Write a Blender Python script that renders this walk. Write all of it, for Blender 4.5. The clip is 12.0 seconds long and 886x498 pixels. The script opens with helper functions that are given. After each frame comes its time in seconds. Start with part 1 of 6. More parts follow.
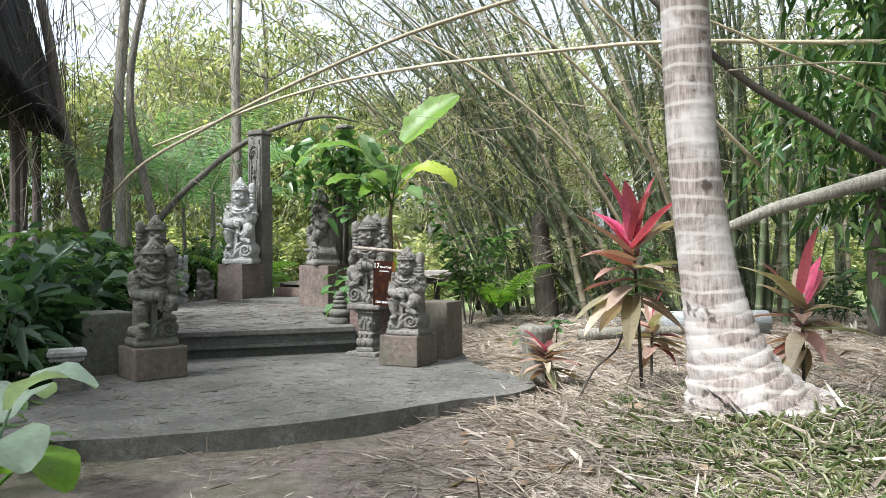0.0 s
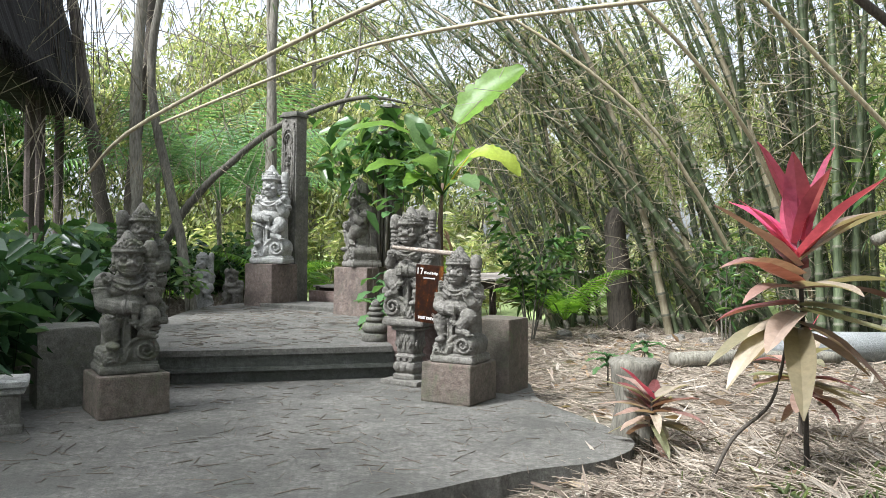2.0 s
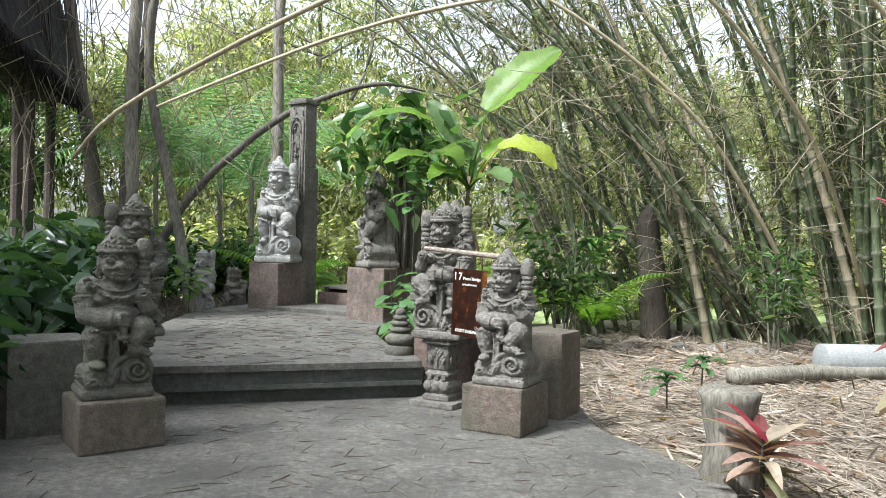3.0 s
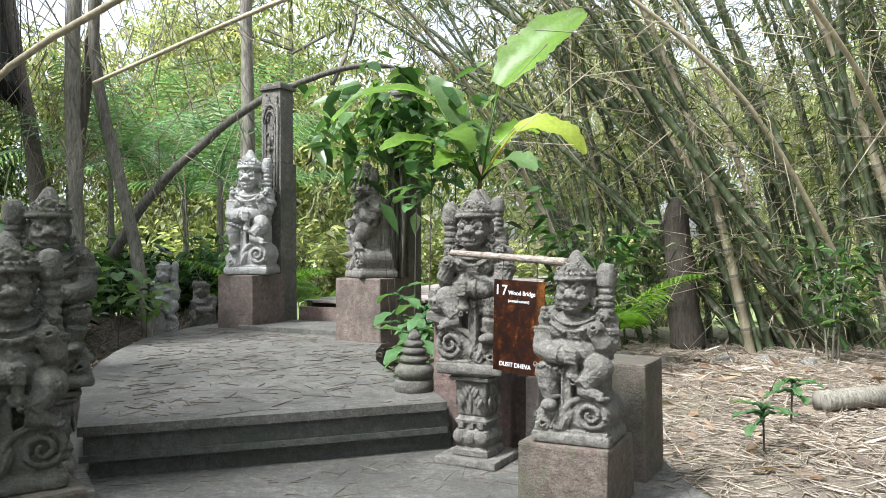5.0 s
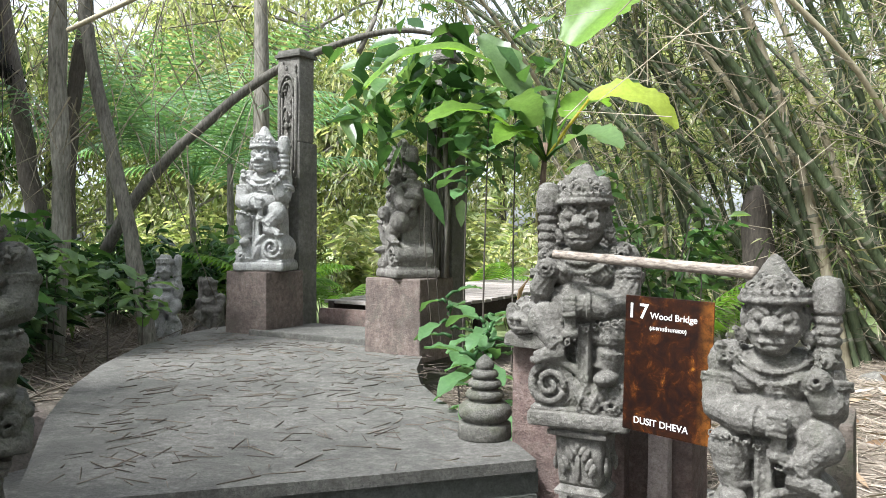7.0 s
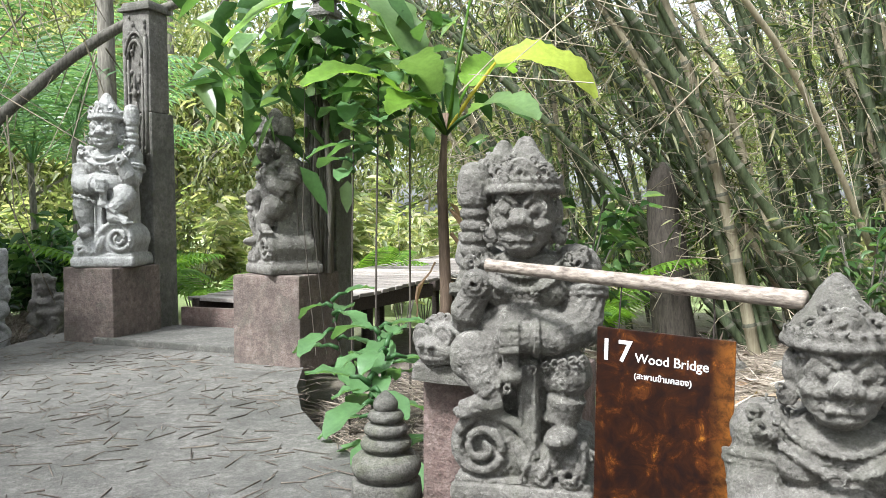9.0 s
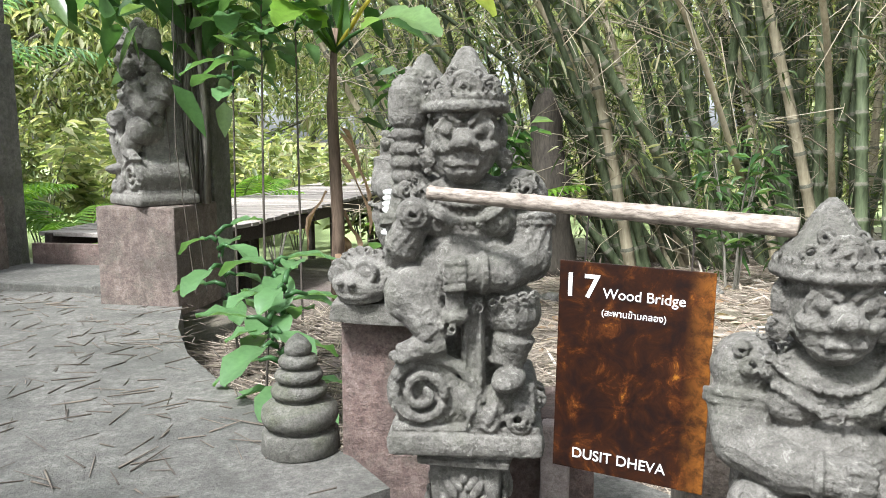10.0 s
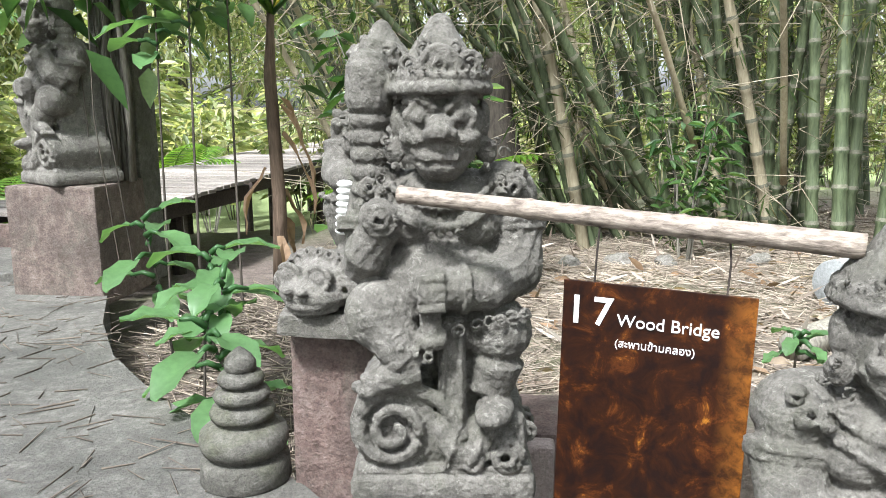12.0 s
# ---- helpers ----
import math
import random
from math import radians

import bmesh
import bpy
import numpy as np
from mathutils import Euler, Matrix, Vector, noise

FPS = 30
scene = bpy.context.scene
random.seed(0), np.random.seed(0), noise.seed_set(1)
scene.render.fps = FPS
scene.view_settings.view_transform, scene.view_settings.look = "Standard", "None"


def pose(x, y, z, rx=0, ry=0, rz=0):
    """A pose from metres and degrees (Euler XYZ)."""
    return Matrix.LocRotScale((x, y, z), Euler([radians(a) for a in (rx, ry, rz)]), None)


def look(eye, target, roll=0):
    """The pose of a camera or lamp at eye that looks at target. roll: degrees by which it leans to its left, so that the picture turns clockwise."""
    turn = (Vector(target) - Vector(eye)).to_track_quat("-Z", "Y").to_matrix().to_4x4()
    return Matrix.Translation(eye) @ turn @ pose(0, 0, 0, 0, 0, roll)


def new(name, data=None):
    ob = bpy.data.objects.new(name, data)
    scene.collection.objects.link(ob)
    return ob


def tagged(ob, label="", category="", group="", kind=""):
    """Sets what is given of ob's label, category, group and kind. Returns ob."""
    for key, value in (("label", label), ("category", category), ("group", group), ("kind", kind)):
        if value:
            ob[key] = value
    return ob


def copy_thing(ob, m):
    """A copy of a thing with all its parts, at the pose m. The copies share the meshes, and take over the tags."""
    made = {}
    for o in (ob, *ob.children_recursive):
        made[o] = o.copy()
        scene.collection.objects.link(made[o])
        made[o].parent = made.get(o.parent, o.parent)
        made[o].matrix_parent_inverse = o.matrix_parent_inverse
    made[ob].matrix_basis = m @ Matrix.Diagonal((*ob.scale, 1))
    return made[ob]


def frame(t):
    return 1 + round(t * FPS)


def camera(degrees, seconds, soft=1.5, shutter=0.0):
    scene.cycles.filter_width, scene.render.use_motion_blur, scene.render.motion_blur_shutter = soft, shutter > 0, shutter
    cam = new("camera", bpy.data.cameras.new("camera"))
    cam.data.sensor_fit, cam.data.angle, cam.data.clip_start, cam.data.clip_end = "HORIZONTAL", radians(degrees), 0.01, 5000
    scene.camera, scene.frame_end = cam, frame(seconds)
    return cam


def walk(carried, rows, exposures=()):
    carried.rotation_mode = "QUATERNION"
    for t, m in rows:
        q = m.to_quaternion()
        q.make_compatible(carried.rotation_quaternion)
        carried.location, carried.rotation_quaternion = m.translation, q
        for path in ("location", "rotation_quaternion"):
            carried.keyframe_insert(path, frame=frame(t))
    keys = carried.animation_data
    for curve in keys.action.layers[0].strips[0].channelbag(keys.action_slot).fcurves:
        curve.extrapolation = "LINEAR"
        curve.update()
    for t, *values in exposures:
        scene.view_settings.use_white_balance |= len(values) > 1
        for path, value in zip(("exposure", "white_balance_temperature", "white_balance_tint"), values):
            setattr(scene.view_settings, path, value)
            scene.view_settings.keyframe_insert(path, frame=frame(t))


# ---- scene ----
cam = camera(60.1, 12.0, soft=0.6)
PATH = [
    (0, (0.047, -0.038, 1.408), (0.025, 1.962, 1.414), -0.1),
    (0.5, (0.056, 0.442, 1.397), (0.016, 2.441, 1.403), -0.5),
    (1, (0.065, 0.968, 1.43), (-0.012, 2.967, 1.434), -0.5),
    (1.5, (0.02, 1.469, 1.424), (-0.105, 3.465, 1.438), 0.1),
    (2, (-0.054, 1.938, 1.431), (-0.216, 3.931, 1.435), 0.8),
    (2.5, (-0.205, 2.423, 1.423), (-0.382, 4.415, 1.428), 0.5),
    (2.7, (-0.319, 2.612, 1.464), (-0.489, 4.605, 1.459), 1.1),
    (4.5, (-0.845, 4.068, 1.461), (-0.944, 6.065, 1.477), 0.4),
    (5, (-0.95, 4.46, 1.462), (-1.042, 6.458, 1.469), -0.2),
    (5.5, (-1.09, 4.842, 1.456), (-1.204, 6.839, 1.461), 0.2),
    (6, (-1.228, 5.199, 1.46), (-1.353, 7.195, 1.468), -0.1),
    (6.3, (-1.283, 5.392, 1.423), (-1.405, 7.388, 1.433), 0.4),
    (6.5, (-1.311, 5.522, 1.432), (-1.438, 7.518, 1.429), 0.3),
    (6.7, (-1.341, 5.654, 1.47), (-1.473, 7.65, 1.458), 0.1),
    (8.3, (-1.53, 6.641, 1.553), (-1.463, 8.64, 1.531), 0.5),
    (8.5, (-1.508, 6.72, 1.598), (-1.405, 8.717, 1.553), -0.4),
    (9, (-1.453, 6.876, 1.594), (-1.271, 8.866, 1.516), -0.5),
    (9.5, (-1.508, 7.069, 1.566), (-1.163, 9.026, 1.34), -0.3),
    (10, (-1.613, 7.177, 1.578), (-1.091, 9.09, 1.311), -0.4),
    (10.5, (-1.636, 7.229, 1.591), (-1.007, 9.105, 1.302), -0.7),
    (11, (-1.662, 7.24, 1.62), (-0.964, 9.089, 1.311), -0.8),
    (11.5, (-1.644, 7.319, 1.636), (-0.92, 9.152, 1.295), -0.8),
    (12, (-1.587, 7.551, 1.643), (-0.921, 9.401, 1.277), -0.5),
]
walk(cam, [(t, look(eye, target, roll)) for t, eye, target, roll in PATH], exposures=[(0, 1.36, 5950, 8), (6.5, 1.55, 5950, 8), (12, 1.72, 5950, 8)])

# ---- world, sun, exposure ----
SUN_EL, SUN_ROT = radians(55), radians(232)
world = bpy.data.worlds.new("world")
scene.world = world
world.use_nodes = True
wn = world.node_tree.nodes
sky = wn.new("ShaderNodeTexSky")
sky.sky_type, sky.sun_disc, sky.sun_elevation, sky.sun_rotation = "NISHITA", False, SUN_EL, SUN_ROT
sky.air_density, sky.dust_density, sky.ozone_density = 1.0, 4.0, 0.6
wn["Background"].inputs["Strength"].default_value = 0.15
haze = wn.new("ShaderNodeHueSaturation")
haze.inputs["Saturation"].default_value = 0.25
world.node_tree.links.new(sky.outputs["Color"], haze.inputs["Color"])
world.node_tree.links.new(haze.outputs["Color"], wn["Background"].inputs["Color"])
sun = new("sun", bpy.data.lights.new("sun", "SUN"))
sun.data.energy, sun.data.angle, sun.data.color = 2.8, radians(7.0), (1.0, 0.98, 0.93)
SUN_DIR = Vector((math.sin(SUN_ROT) * math.cos(SUN_EL), math.cos(SUN_ROT) * math.cos(SUN_EL), math.sin(SUN_EL)))
sun.matrix_world = look(tuple(SUN_DIR * 60), (0, 0, 0))

# ---- materials ----
RNG = np.random.default_rng(7)


def ramp(nt, src, stops):
    n = nt.nodes.new("ShaderNodeValToRGB")
    el = n.color_ramp.elements
    while len(el) < len(stops):
        el.new(0.5)
    for e, (p, c) in zip(el, stops):
        e.position, e.color = p, (*c, 1)
    nt.links.new(src, n.inputs["Fac"])
    return n.outputs["Color"]


def noise_tex(nt, vec, scale, detail=6, rough=0.6, distort=0.0):
    n = nt.nodes.new("ShaderNodeTexNoise")
    n.inputs["Scale"].default_value, n.inputs["Detail"].default_value = scale, detail
    n.inputs["Roughness"].default_value, n.inputs["Distortion"].default_value = rough, distort
    nt.links.new(vec, n.inputs["Vector"])
    return n.outputs["Fac"]


def mix(nt, fac, a, b, mode="MIX"):
    n = nt.nodes.new("ShaderNodeMix")
    n.data_type, n.blend_type = "RGBA", mode
    for sock, v in ((n.inputs[0], fac), (n.inputs[6], a), (n.inputs[7], b)):
        if isinstance(v, bpy.types.NodeSocket):
            nt.links.new(v, sock)
        elif isinstance(v, (int, float)):
            sock.default_value = v
        else:
            sock.default_value = (*v, 1)
    return n.outputs[2]


def bump(nt, heights, bsdf):
    last = None
    for h, strength, dist in heights:
        n = nt.nodes.new("ShaderNodeBump")
        n.inputs["Strength"].default_value, n.inputs["Distance"].default_value = strength, dist
        nt.links.new(h, n.inputs["Height"])
        if last is not None:
            nt.links.new(last, n.inputs["Normal"])
        last = n.outputs["Normal"]
    nt.links.new(last, bsdf.inputs["Normal"])


def base_material(name, rough=0.85, metal=0.0):
    m = bpy.data.materials.new(name)
    m.use_nodes = True
    nt = m.node_tree
    b = nt.nodes["Principled BSDF"]
    b.inputs["Roughness"].default_value, b.inputs["Metallic"].default_value = rough, metal
    b.inputs["Specular IOR Level"].default_value = 0.3
    tc = nt.nodes.new("ShaderNodeTexCoord")
    return m, nt, b, tc


def stone(name, dark, mid, light, stain=(0.06, 0.07, 0.05), stain_amt=0.5, grain=60.0, moss=None, relief=0.01, world_space=True, lichen=0.0):
    """Weathered stone or concrete: blotches, stains, fine grain."""
    m, nt, b, tc = base_material(name, 0.92)
    geo = nt.nodes.new("ShaderNodeNewGeometry")
    v = geo.outputs["Position"] if world_space else tc.outputs["Object"]
    big = noise_tex(nt, v, 2.2, 5, 0.65, 0.4)
    midn = noise_tex(nt, v, 19, 9, 0.75)
    fine = noise_tex(nt, v, grain * 1.7, 6, 0.75)
    c = ramp(nt, midn, [(0.3, dark), (0.5, mid), (0.72, light)])
    st = ramp(nt, big, [(0.42, (0, 0, 0)), (0.62, (stain_amt,) * 3)])
    c = mix(nt, st, c, stain)
    if moss:
        ms = ramp(nt, noise_tex(nt, v, 5.5, 8, 0.7, 0.8), [(0.52, (0, 0, 0)), (0.68, (0.75,) * 3)])
        c = mix(nt, ms, c, moss)
    sp = ramp(nt, fine, [(0.3, (0.55,) * 3), (0.55, (1.0,) * 3), (0.8, (1.25,) * 3)])
    c = mix(nt, 0.8, c, sp, "MULTIPLY")
    nt.links.new(c, b.inputs["Base Color"])
    if lichen:
        lc = ramp(nt, noise_tex(nt, v, 33, 7, 0.8, 0.6), [(0.56, (0, 0, 0)), (0.66, (lichen,) * 3)])
        c = mix(nt, lc, c, (0.47, 0.45, 0.40))
        gr = ramp(nt, noise_tex(nt, v, 4.2, 6, 0.7, 0.6), [(0.50, (0, 0, 0)), (0.68, (0.45,) * 3)])
        c = mix(nt, gr, c, (0.115, 0.118, 0.082))
    pits = noise_tex(nt, v, 62, 4, 0.6, 0.5)
    c = mix(nt, ramp(nt, pits, [(0.30, (0.6,) * 3), (0.42, (0, 0, 0))]), c, stain)
    nt.links.new(c, b.inputs["Base Color"])
    bump(nt, [(midn, 0.8, relief), (pits, 1.0, 0.010), (fine, 1.0, 0.005)], b)
    return m


def leafy(name, cols, trans=0.45, rough=0.45, island=True, vein=0.0):
    """Leaves: colour varies leaf by leaf, light shines through."""
    m, nt, b, tc = base_material(name, rough)
    geo = nt.nodes.new("ShaderNodeNewGeometry")
    n = len(cols)
    src = geo.outputs["Random Per Island"]
    c = ramp(nt, src, [((i + 0.5) / n, k) for i, k in enumerate(cols)])
    blot = ramp(nt, noise_tex(nt, geo.outputs["Position"], 0.9, 3), [(0.3, (0.6,) * 3), (0.7, (1.3,) * 3)])
    c = mix(nt, 1.0, c, blot, "MULTIPLY")
    fine = ramp(nt, noise_tex(nt, geo.outputs["Position"], 30, 4), [(0.3, (0.75,) * 3), (0.7, (1.15,) * 3)])
    c = mix(nt, 0.7, c, fine, "MULTIPLY")
    nt.links.new(c, b.inputs["Base Color"])
    tr = nt.nodes.new("ShaderNodeBsdfTranslucent")
    tint = mix(nt, 1.0, c, (1.5, 1.55, 0.8), "MULTIPLY")
    nt.links.new(tint, tr.inputs["Color"])
    ms = nt.nodes.new("ShaderNodeMixShader")
    ms.inputs[0].default_value = trans
    nt.links.new(b.outputs[0], ms.inputs[1])
    nt.links.new(tr.outputs[0], ms.inputs[2])
    nt.links.new(ms.outputs[0], nt.nodes["Material Output"].inputs["Surface"])
    return m


def woody(name, dark, light, along=(6, 6, 0.8), scale=8.0, rough=0.85, obj=True, relief=0.006):
    """Bark, bamboo, planks: grain drawn out along one axis."""
    m, nt, b, tc = base_material(name, rough)
    mp = nt.nodes.new("ShaderNodeMapping")
    mp.inputs["Scale"].default_value = along
    geo = nt.nodes.new("ShaderNodeNewGeometry")
    nt.links.new(tc.outputs["Object"] if obj else geo.outputs["Position"], mp.inputs["Vector"])
    g = noise_tex(nt, mp.outputs["Vector"], scale, 6, 0.65, 0.3)
    big = noise_tex(nt, geo.outputs["Position"], 1.7, 4)
    c = ramp(nt, g, [(0.3, dark), (0.7, light)])
    oi = nt.nodes.new("ShaderNodeObjectInfo")
    isl = ramp(nt, geo.outputs["Random Per Island"], [(0, (0.7,) * 3), (1, (1.25,) * 3)])
    c = mix(nt, 1.0, c, isl, "MULTIPLY")
    ob = ramp(nt, oi.outputs["Random"], [(0, (0.65,) * 3), (1, (1.3,) * 3)])
    c = mix(nt, 1.0, c, ob, "MULTIPLY")
    c = mix(nt, 0.6, c, ramp(nt, big, [(0.3, (0.6,) * 3), (0.7, (1.3,) * 3)]), "MULTIPLY")
    nt.links.new(c, b.inputs["Base Color"])
    bump(nt, [(g, 0.6, relief)], b)
    return m


M_STONE = stone("carved_grey_stone", (0.105, 0.096, 0.084), (0.205, 0.190, 0.169), (0.34, 0.317, 0.284), (0.10, 0.092, 0.078), 0.45, 90, lichen=0.55)
# On the left gate guardian, bright light is put into this paler stone.
M_STONE_PALE = stone("pale_carved_stone", (0.24, 0.235, 0.22), (0.43, 0.42, 0.40), (0.58, 0.57, 0.54), (0.12, 0.12, 0.10), 0.4, 60)
# Mossy stone; on the facing guardians its darkness also stands for shade.
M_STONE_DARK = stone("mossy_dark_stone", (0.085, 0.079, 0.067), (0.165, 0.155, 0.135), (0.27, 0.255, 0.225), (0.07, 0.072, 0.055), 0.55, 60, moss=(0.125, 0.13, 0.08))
M_SLAB = stone("worn_concrete_paving", (0.085, 0.079, 0.069), (0.160, 0.150, 0.134), (0.275, 0.263, 0.240), (0.085, 0.082, 0.072), 0.75, 45, moss=(0.115, 0.115, 0.10), relief=0.009)
# Step fronts: their shade is put into this darker concrete colour.
M_STEP = stone("shade_toned_step_concrete", (0.07, 0.07, 0.065), (0.12, 0.12, 0.11), (0.18, 0.18, 0.165), (0.07, 0.075, 0.06), 0.6, 50)
M_RED = stone("faded_red_plaster", (0.12, 0.078, 0.066), (0.235, 0.165, 0.145), (0.36, 0.28, 0.25), (0.095, 0.075, 0.065), 0.65, 55, moss=(0.14, 0.125, 0.10))
M_GATE = stone("weathered_gate_plaster", (0.10, 0.076, 0.064), (0.205, 0.157, 0.136), (0.32, 0.265, 0.235), (0.085, 0.07, 0.06), 0.7, 55, moss=(0.13, 0.12, 0.095))
M_BLOCK = stone("brown_laterite_block", (0.095, 0.071, 0.058), (0.175, 0.137, 0.115), (0.265, 0.218, 0.188), (0.08, 0.08, 0.06), 0.6, 50, moss=(0.12, 0.13, 0.08))
M_PALE_POST = stone("pale_pink_plaster", (0.34, 0.28, 0.26), (0.50, 0.42, 0.39), (0.62, 0.55, 0.52), (0.22, 0.17, 0.15), 0.4, 55)
# Background leaves: hazy brightness is put into a paler, yellower colour.
M_LEAF_BACK = leafy("far_leaf_haze_in_colour", [(0.15, 0.19, 0.085), (0.245, 0.28, 0.13), (0.34, 0.36, 0.19), (0.44, 0.415, 0.27)], 0.5)
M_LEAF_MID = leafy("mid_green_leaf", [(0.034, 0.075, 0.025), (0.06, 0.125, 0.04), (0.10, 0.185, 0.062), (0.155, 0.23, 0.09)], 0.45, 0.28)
M_LEAF_DARK = leafy("dark_shrub_leaf", [(0.018, 0.042, 0.02), (0.034, 0.075, 0.03), (0.055, 0.11, 0.048), (0.095, 0.15, 0.085)], 0.32, 0.24)
M_LEAF_BRIGHT = leafy("bright_broad_leaf", [(0.085, 0.18, 0.022), (0.13, 0.25, 0.03), (0.18, 0.31, 0.045)], 0.5, 0.38)
M_LEAF_YELLOW = leafy("yellowing_leaf", [(0.42, 0.36, 0.05), (0.32, 0.38, 0.06)], 0.5, 0.45)
M_LEAF_DEAD = leafy("dry_dead_leaf", [(0.20, 0.13, 0.08), (0.30, 0.20, 0.13), (0.36, 0.28, 0.20)], 0.25, 0.7)
M_LEAF_BAMBOO = leafy("bamboo_leaf", [(0.05, 0.08, 0.028), (0.085, 0.125, 0.045), (0.145, 0.17, 0.08), (0.26, 0.235, 0.145)], 0.45, 0.5)
M_CORDY = leafy("pink_cordyline_leaf", [(0.58, 0.06, 0.16), (0.52, 0.12, 0.20), (0.40, 0.09, 0.13)], 0.4, 0.3)
M_CORDY_DARK = leafy("bronze_cordyline_leaf", [(0.16, 0.07, 0.06), (0.30, 0.17, 0.15), (0.42, 0.34, 0.27), (0.22, 0.22, 0.13), (0.22, 0.075, 0.075)], 0.3, 0.35)
M_BAMBOO = woody("bamboo_culm", (0.042, 0.058, 0.030), (0.155, 0.185, 0.10), (4, 4, 0.6), 7, 0.5)
M_CANE = woody("dry_bamboo_cane", (0.30, 0.25, 0.16), (0.50, 0.44, 0.31), (4, 4, 0.6), 9, 0.6)
M_TWIG = woody("dry_twig", (0.17, 0.145, 0.10), (0.36, 0.31, 0.225), (2, 2, 2), 5, 0.8, obj=False)
M_BARK = woody("grey_brown_bark", (0.075, 0.068, 0.053), (0.26, 0.24, 0.20), (7, 7, 1.2), 6, 0.9, relief=0.015)
M_BARK_DARK = woody("dark_bark", (0.05, 0.042, 0.035), (0.13, 0.11, 0.09), (7, 7, 1.2), 6, 0.9, relief=0.02)
# Near-black base colour over the whole roof and fringe.
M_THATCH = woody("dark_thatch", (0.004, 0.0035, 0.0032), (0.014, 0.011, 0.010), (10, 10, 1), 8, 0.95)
M_PLANK = woody("grey_bridge_plank", (0.20, 0.175, 0.155), (0.36, 0.32, 0.29), (1, 8, 8), 8, 0.85)
M_DARKWOOD = woody("dark_beam", (0.035, 0.028, 0.024), (0.09, 0.07, 0.06), (1, 8, 8), 6, 0.85)
M_STRAW = woody("fallen_bamboo_straw", (0.19, 0.15, 0.115), (0.38, 0.325, 0.26), (2, 2, 2), 4, 0.9, obj=False)
M_STRAW_DARK = woody("damp_leaf_sliver", (0.10, 0.08, 0.065), (0.24, 0.20, 0.16), (2, 2, 2), 4, 0.9, obj=False)


def ground_material():
    m, nt, b, tc = base_material("forest_floor", 0.95)
    geo = nt.nodes.new("ShaderNodeNewGeometry")
    v = geo.outputs["Position"]
    big = noise_tex(nt, v, 0.7, 5, 0.6, 0.5)
    midn = noise_tex(nt, v, 9, 8, 0.75)
    fine = noise_tex(nt, v, 55, 6, 0.75)
    earth = ramp(nt, midn, [(0.3, (0.085, 0.067, 0.057)), (0.5, (0.155, 0.124, 0.108)), (0.7, (0.24, 0.20, 0.175))])
    straw = ramp(nt, midn, [(0.3, (0.09, 0.07, 0.055)), (0.5, (0.18, 0.147, 0.115)), (0.7, (0.29, 0.25, 0.20))])
    sep = nt.nodes.new("ShaderNodeSeparateXYZ")
    nt.links.new(v, sep.inputs[0])
    mr = nt.nodes.new("ShaderNodeMapRange")
    mr.inputs["From Min"].default_value, mr.inputs["From Max"].default_value = -0.2, 1.2
    nt.links.new(sep.outputs["X"], mr.inputs["Value"])
    c = mix(nt, mr.outputs[0], earth, straw)
    green = ramp(nt, big, [(0.5, (0, 0, 0)), (0.7, (0.6,) * 3)])
    c = mix(nt, green, c, (0.10, 0.12, 0.05))
    far = nt.nodes.new("ShaderNodeMapRange")
    far.inputs["From Min"].default_value, far.inputs["From Max"].default_value = 16, 24
    nt.links.new(sep.outputs["Y"], far.inputs["Value"])
    c = mix(nt, far.outputs[0], c, (0.26, 0.32, 0.14))
    c = mix(nt, 0.8, c, ramp(nt, fine, [(0.3, (0.5,) * 3), (0.6, (1.1,) * 3), (0.8, (1.3,) * 3)]), "MULTIPLY")
    nt.links.new(c, b.inputs["Base Color"])
    bump(nt, [(midn, 0.8, 0.03), (fine, 0.6, 0.008)], b)
    return m


M_GROUND = ground_material()


def sign_material():
    m, nt, b, tc = base_material("rusted_sign_steel", 0.42)
    b.inputs["Specular IOR Level"].default_value = 0.22
    v = tc.outputs["Object"]
    n1 = noise_tex(nt, v, 15, 9, 0.72, 0.6)
    n2 = noise_tex(nt, v, 38, 6, 0.7, 0.3)
    c = ramp(nt, n1, [(0.40, (0.010, 0.004, 0.003)), (0.54, (0.026, 0.008, 0.003)), (0.62, (0.075, 0.022, 0.005)), (0.70, (0.28, 0.115, 0.013))])
    sep = nt.nodes.new("ShaderNodeSeparateXYZ")
    nt.links.new(v, sep.inputs[0])
    em = nt.nodes.new("ShaderNodeMapRange")
    em.inputs["From Min"].default_value, em.inputs["From Max"].default_value = 0.12, 0.23
    nt.links.new(sep.outputs["X"], em.inputs["Value"])
    es = mix(nt, 1.0, em.outputs[0], ramp(nt, n2, [(0.4, (0.2,) * 3), (0.6, (1,) * 3)]), "MULTIPLY")
    c = mix(nt, es, c, (0.36, 0.13, 0.02))
    nt.links.new(c, b.inputs["Base Color"])
    bump(nt, [(n2, 0.3, 0.002)], b)
    return m


M_SIGN = sign_material()
M_WHITE, _nt, _b, _tc = base_material("white_sign_paint", 0.5)
_b.inputs["Base Color"].default_value = (0.8, 0.79, 0.76, 1)

# ---- builders ----


def mesh_ob(name, bm, mat, smooth=False):
    me = bpy.data.meshes.new(name)
    bm.to_mesh(me)
    bm.free()
    if smooth:
        me.polygons.foreach_set("use_smooth", [True] * len(me.polygons))
    if mat is not None:
        me.materials.append(mat)
    return new(name, me)


def part(name, bm, mat, parent, label="", smooth=False):
    ob = mesh_ob(name, bm, mat, smooth)
    ob.parent = parent
    return tagged(ob, label) if label else ob


